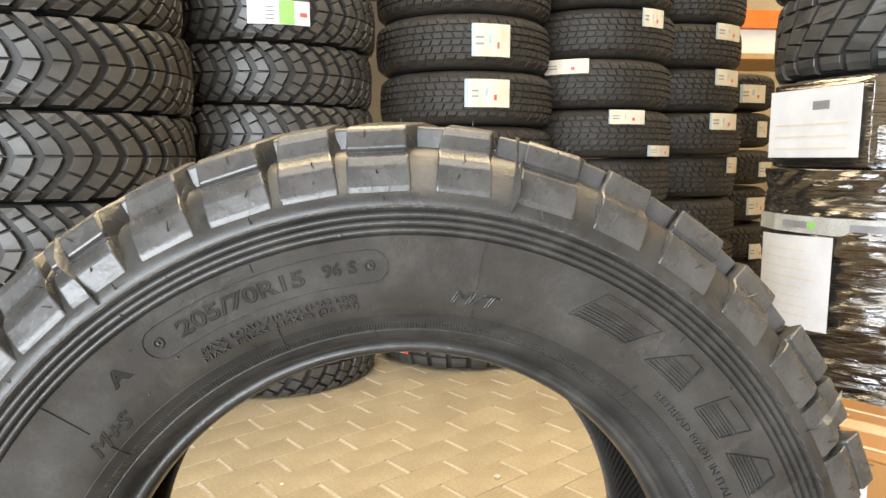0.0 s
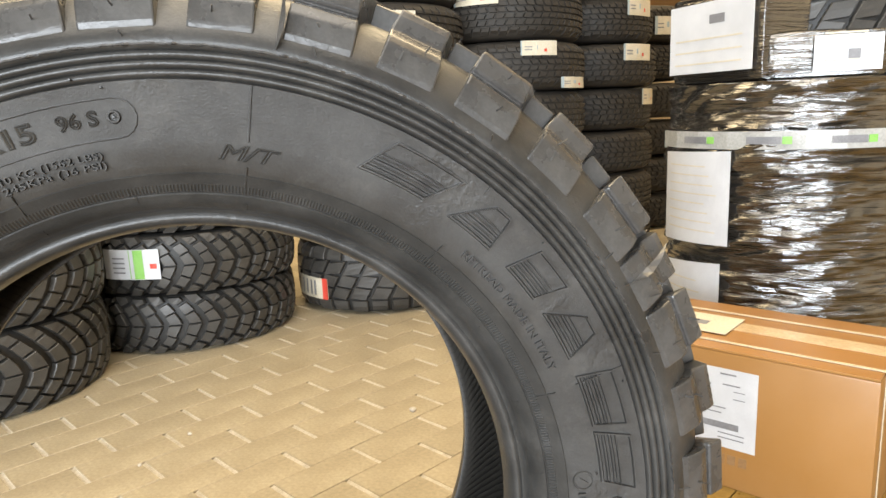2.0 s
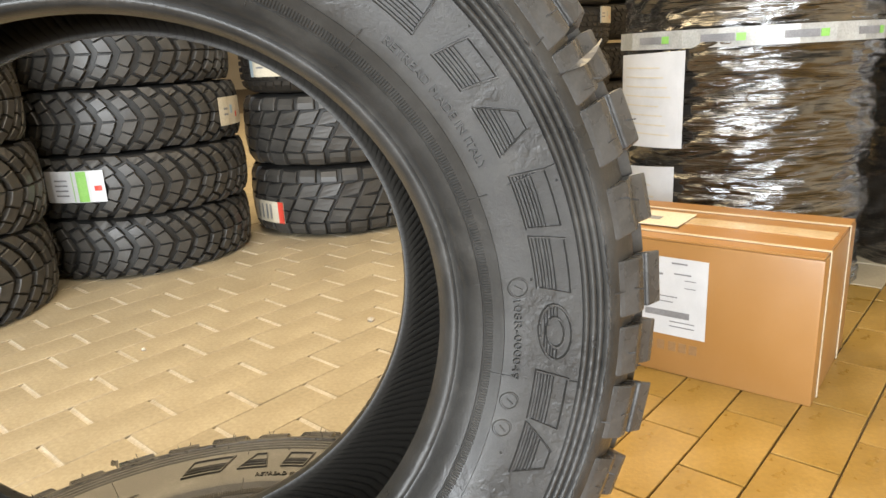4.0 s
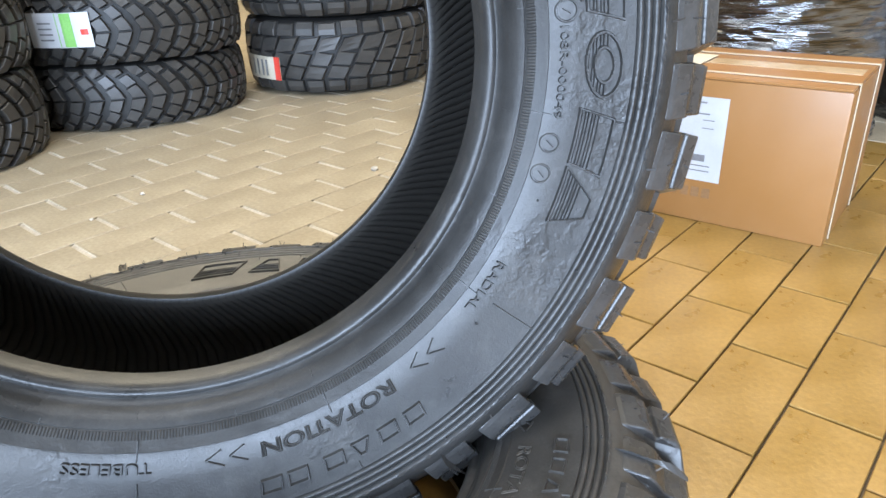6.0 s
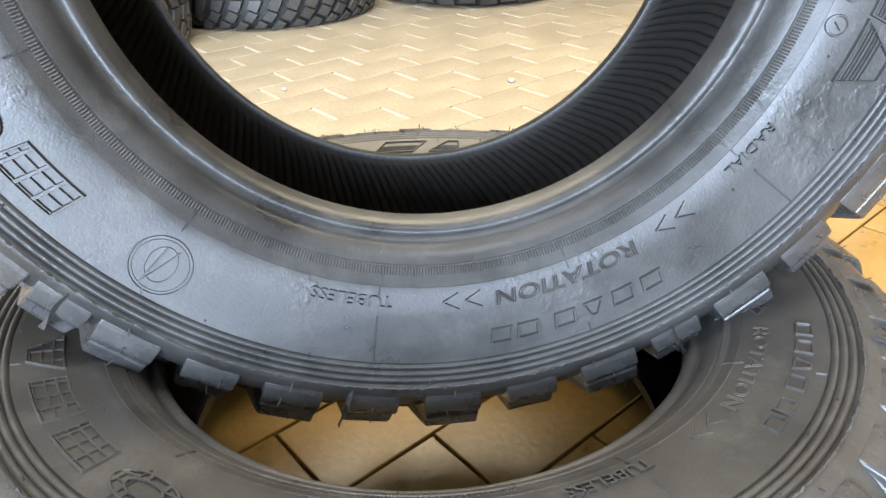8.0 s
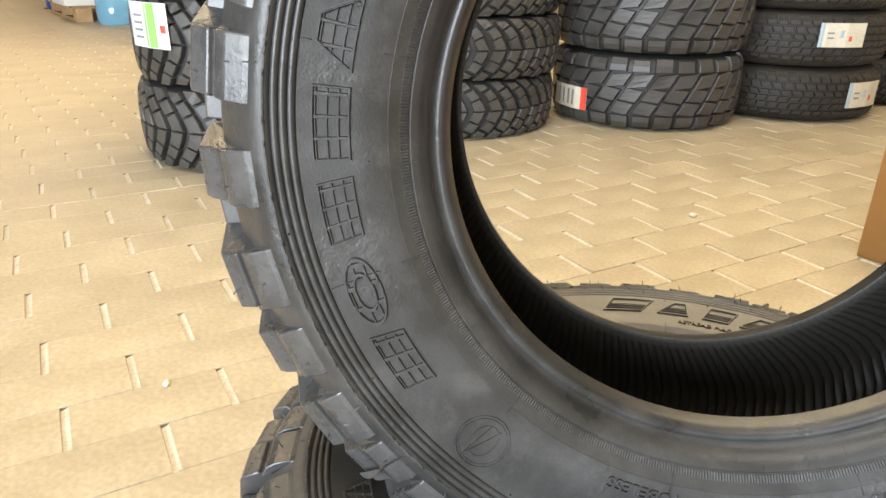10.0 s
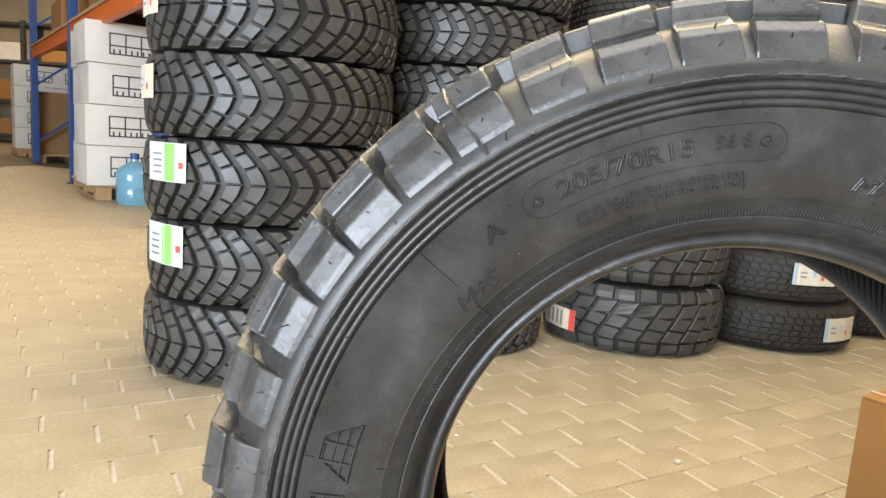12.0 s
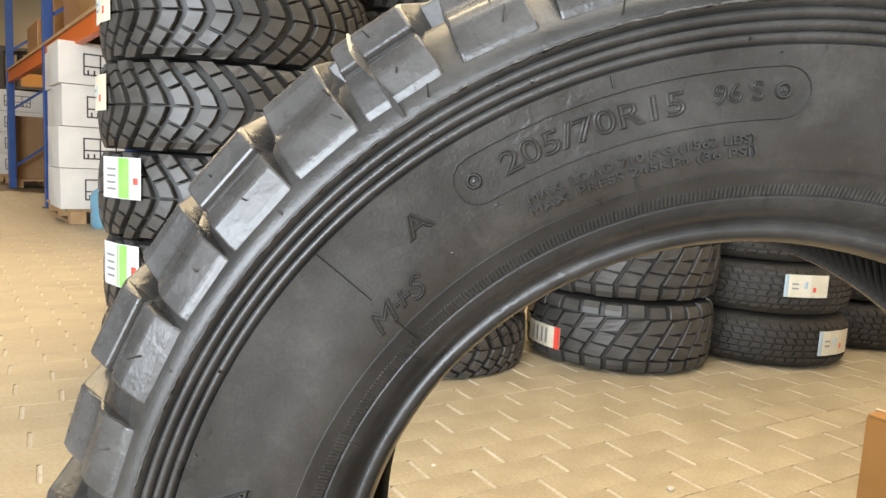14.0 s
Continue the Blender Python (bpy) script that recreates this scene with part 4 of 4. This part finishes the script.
for s in (0.04, 3.44):
    for z in (1.46, 2.9):
        for x in (0.0, 1.0):
            part("beam", boxed(x - 0.03, x + 0.03, s, s + 3.32, z, z + 0.14, 0.004), ORANGE, rack, "orange painted steel beam")
        part("shelf_board", boxed(-0.05, 1.05, s + 0.02, s + 3.3, z + 0.142, z + 0.17, 0.003), WOOD, rack, "pale chipboard shelf")


def pallet(m):
    p = thing("wooden_pallet", m, "worn wooden pallet under the cartons", "pallet", "wooden pallets")
    for k in range(6):
        part("deck_board", boxed(0, 1.0, 0.02 + k * 0.2, 0.02 + k * 0.2 + 0.13, 0.10, 0.122, 0.002), WOOD, p)
    for x in (0.02, 0.44, 0.86):
        part("bottom_board", boxed(x, x + 0.12, 0, 1.18, 0, 0.02, 0.002), WOOD, p)
        for y in (0.0, 0.52, 1.04):
            part("block", boxed(x, x + 0.12, y, y + 0.13, 0.02, 0.10, 0.002), WOOD, p)
    return p


def printed_carton(m, w, d, h):
    """A white carton with a boxed black print on its end."""
    c = thing("white_carton", m, "white cardboard carton with black printed squares, stacked", "carton", "white cartons")
    part("body", boxed(0, w, 0, d, 0, h - 0.004, 0.008), WHITE_CARD, c, "white cardboard", 40)
    x0, x1, z0, z1 = w * 0.3, w * 0.92, h * 0.22, h * 0.74
    t = 0.012
    for a, b, e, f in ((x0, x1, z1 - t, z1), (x0, x1, z0, z0 + t), (x0, x0 + t, z0 + t, z1 - t), (x1 - t, x1, z0 + t, z1 - t), (x0 + (x1 - x0) * 0.33, x0 + (x1 - x0) * 0.33 + t, z0 + t, z1 - t), (x0 + (x1 - x0) * 0.66, x0 + (x1 - x0) * 0.66 + t, z0 + t, z1 - t), (x0 + t, x1 - t, z0 + (z1 - z0) * 0.38, z0 + (z1 - z0) * 0.38 + t)):
        part("print_bar", boxed(a, b, -0.001, 0.0, e, f), BLACK_INK, c)
    for k in range(7):
        a = x0 + 0.03 + k * (x1 - x0 - 0.05) / 7
        part("print_bar", boxed(a, a + 0.014, -0.001, 0.0, z0 + t, z0 + (z1 - z0) * 0.26), BLACK_INK, c)
    part("top_tape", boxed(0.0, w, d * 0.46, d * 0.54, h - 0.004, h - 0.003), TAPE, c)
    return c


rngc = random.Random(4)
pallet(at_rack(-0.1, 1.75, 0))
first = None
for col in range(2):
    for lev in range(4):
        for row in range(2):
            m = at_rack(-0.14 + 0.62 * col + rngc.uniform(-0.02, 0.02) + (0.06 if row else 0), 1.76 + row * 0.58 + rngc.uniform(-0.02, 0.02), 0.123 + 0.34 * lev)
            if first is None:
                first = printed_carton(m, 0.60, 0.56, 0.34)
            else:
                copy_thing(first, m)
pallet(at_rack(0.0, 6.9, 0))
big = thing("brown_carton", at_rack(0.02, 7.0, 0.123), "large plain brown cardboard carton on a pallet", "carton")
part("body", boxed(0, 0.75, 0, 0.6, 0, 0.9, 0.008), CARD_DARK, big)
part("print_bar", boxed(0.45, 0.6, -0.001, 0, 0.5, 0.56), BLACK_INK, big)
pallet(at_rack(-0.1, 8.6, 0))
for lev in range(4):
    copy_thing(first, at_rack(-0.1, 8.65, 0.123 + 0.34 * lev))
    copy_thing(first, at_rack(0.46, 8.65, 0.123 + 0.34 * lev))
for x, s, w, d, h in ((0.05, 0.3, 0.8, 0.9, 0.5), (0.05, 1.35, 0.8, 0.7, 0.42), (0.1, 2.3, 0.7, 0.8, 0.55), (0.1, 3.7, 0.8, 0.9, 0.5), (0.1, 4.9, 0.8, 0.9, 0.45)):
    c = thing("brown_carton", at_rack(x, s, 1.632), "brown cardboard carton on the rack shelf", "carton", "cartons on the rack")
    part("body", boxed(0, w, 0, d, 0, h, 0.008), CARD, c)
    part("top_tape", boxed(0.0, w, d * 0.46, d * 0.54, h, h + 0.001), TAPE, c)


def water_jug(m):
    j = thing("water_jug", m, "blue translucent plastic water jug", "jug")
    prof = [(0.0, 0.001), (0.0, 0.12), (0.02, 0.135), (0.11, 0.137), (0.13, 0.13), (0.15, 0.137), (0.24, 0.137), (0.28, 0.12), (0.32, 0.06), (0.34, 0.03), (0.38, 0.028), (0.38, 0.001)]
    bm = revolve([(l, r) for l, r in prof], 36)
    bmesh.ops.transform(bm, matrix=Matrix.Rotation(radians(-90), 4, 'X'), verts=bm.verts)
    part("body", bm, JUG, j, "ribbed blue plastic", 50)
    bm = revolve([(0.355, 0.03), (0.355, 0.034), (0.40, 0.034), (0.402, 0.001)], 24)
    bmesh.ops.transform(bm, matrix=Matrix.Rotation(radians(-90), 4, 'X'), verts=bm.verts)
    part("cap", bm, BLUE, j, "dark blue screw cap")
    return j


water_jug(at_rack(0.16, 1.45, 0.0) @ Matrix.Scale(1.05, 4))

# far shelving along the end wall
far = thing("shelf_unit", pose(-12.6, 15.6, 0), "dark steel shelf unit along the far wall", "shelf")
for x in (-1.6, -0.2, 1.2, 2.6):
    for y in (0, 0.6):
        part("post", boxed(x - 0.05, x + 0.05, y - 0.04, y + 0.04, 0, 2.8), STEEL, far)
for z in (0.15, 0.95, 1.85, 2.7):
    part("shelf", boxed(-1.6, 2.6, -0.03, 0.65, z, z + 0.06), STEEL, far)
for x, z, w, h, mat in ((-1.3, 1.01, 0.5, 0.4, CARD), (-0.5, 1.01, 0.5, 0.32, WHITE_CARD), (0.3, 1.01, 0.6, 0.45, CARD), (1.5, 1.01, 0.5, 0.5, CARD), (-1.2, 0.21, 0.6, 0.4, WHITE_CARD), (0.0, 0.21, 0.8, 0.35, CARD_DARK), (1.4, 0.21, 0.8, 0.5, CARD_DARK), (-1.0, 1.91, 0.7, 0.5, CARD), (0.4, 1.91, 0.7, 0.4, WHITE_CARD), (1.6, 1.91, 0.6, 0.5, CARD)):
    c = thing("shelf_carton", pose(-12.6 + x, 15.65, z), "cardboard carton on the far shelf", "carton", "cartons on the far shelf")
    part("body", boxed(0, w, 0, 0.5, 0, h, 0.006), mat, c)
    part("top_tape", boxed(0, w, 0.23, 0.27, h, h + 0.001), TAPE, c)


def pebble(x, y, s, seed):
    bm = bmesh.new()
    bmesh.ops.create_icosphere(bm, subdivisions=2, radius=s)
    for v in bm.verts:
        v.co += v.co.normalized() * s * 0.5 * noise.noise(v.co / s * 0.8 + Vector((seed, 0, 0)))
        v.co.z *= 0.7
    ob = mesh_object("paving_crumb", bm, FILLER)
    ob.location = (x, y, s * 0.6)
    return tagged(ob, "small pale crumb of mortar on the paving", "crumb", "paving crumbs")


for x, y, s, q in ((0.282, 1.695, 0.009, 1), (-0.585, 0.948, 0.006, 2), (-0.22, 1.72, 0.005, 3), (-0.30, 1.60, 0.004, 4), (-0.02, 0.72, 0.002, 6)):
    pebble(x, y, s, q)


# ---- paving ----
ROW_W, ROW_L, TURN_P = 0.0949, 0.1925, radians(34.0)
UX, UY = math.cos(TURN_P), math.sin(TURN_P)


def paver_mesh(l, w):
    """A block with worn, chamfered upper edges."""
    me = bpy.data.meshes.new("paver")
    vs, fs = [], []
    for inset, z in ((0.0, -0.03), (0.0, -0.0012), (0.0009, 0.0)):
        for sx, sy in ((-1, -1), (1, -1), (1, 1), (-1, 1)):
            vs.append((sx * (l / 2 - inset), sy * (w / 2 - inset), z))
    for b in (0, 4):
        for q in range(4):
            fs.append((b + q, b + (q + 1) % 4, b + 4 + (q + 1) % 4, b + 4 + q))
    fs.append((8, 9, 10, 11))
    return vs, fs


def lay_paving():
    rng = random.Random(11)
    wide, tight = paver_mesh(ROW_L - 0.0095, ROW_W - 0.0008), paver_mesh(ROW_L - 0.003, ROW_W - 0.0028)
    meshes = []
    for (vs, fs), mat in ((wide, PAVER), (tight, PAVER_OCHRE)):
        me = bpy.data.meshes.new("paver")
        me.from_pydata(vs, [], fs)
        me.materials.append(mat)
        meshes.append(me)
    verts, faces, fill_v, fill_f = [], [], [], []
    snug_v, snug_f = [], []
    count = 0
    for row in range(-60, 130):
        for col in range(-60, 60):
            u = ROW_L * (col + 0.5 + row * 0.45) - 0.0666
            u = u - ROW_L * round(row * 0.45)
            v = -0.0147 + ROW_W * (row + 0.5)
            x, y = u * UX - v * UY, u * UY + v * UX
            if not (-6.5 < x < 3.2 and -2.9 < y < 9.0):
                continue
            snug = x > 0.24 + max(0.0, y - 0.75) * 0.9 and y < 1.5 or (abs(x) < 0.34 and y < 0.86)
            dz = rng.uniform(-0.0007, 0.0007)
            m = Matrix.Translation((x, y, dz)) @ Matrix.Rotation(TURN_P + rng.uniform(-0.006, 0.006), 4, 'Z') @ Matrix.Rotation(rng.uniform(-0.004, 0.004), 4, 'X')
            near = -0.75 < x < 1.25 and 0.45 < y < 2.05
            if near and count < 298:
                ob = new("paver", meshes[1 if snug else 0])
                ob.parent = floor
                ob.matrix_local = m
                count += 1
            else:
                vs, fs = tight if snug else wide
                into_v, into_f = (snug_v, snug_f) if snug else (verts, faces)
                b = len(into_v)
                into_v.extend((m @ Vector(p))[:] for p in vs)
                into_f.extend(tuple(b + k for k in f) for f in fs)
            if not snug:
                # pale filler in the end joint
                b = len(fill_v)
                e, w = ROW_L / 2, ROW_W / 2 - 0.002
                for px, py, pz in ((e - 0.0046, -w, -0.004), (e + 0.0048, -w, -0.0012), (e + 0.0048, w, -0.0012), (e - 0.0046, w, -0.004)):
                    p = Matrix.Translation((x, y, 0)) @ Matrix.Rotation(TURN_P, 4, 'Z') @ Vector((px, py, pz))
                    fill_v.append(p[:])
                fill_f.append((b, b + 1, b + 2, b + 3))
    for name, vs, fs, mat, label in (("pavers", verts, faces, PAVER, "tan concrete block paving"), ("ochre_pavers", snug_v, snug_f, PAVER_OCHRE, "ochre concrete block paving with tight joints"), ("joint_filler", fill_v, fill_f, FILLER, "pale filler in the paving joints")):
        me = bpy.data.meshes.new(name)
        me.from_pydata(vs, [], fs)
        me.materials.append(mat)
        ob = new(name, me)
        ob.parent = floor
        tagged(ob, label, kind="stuff")


lay_paving()
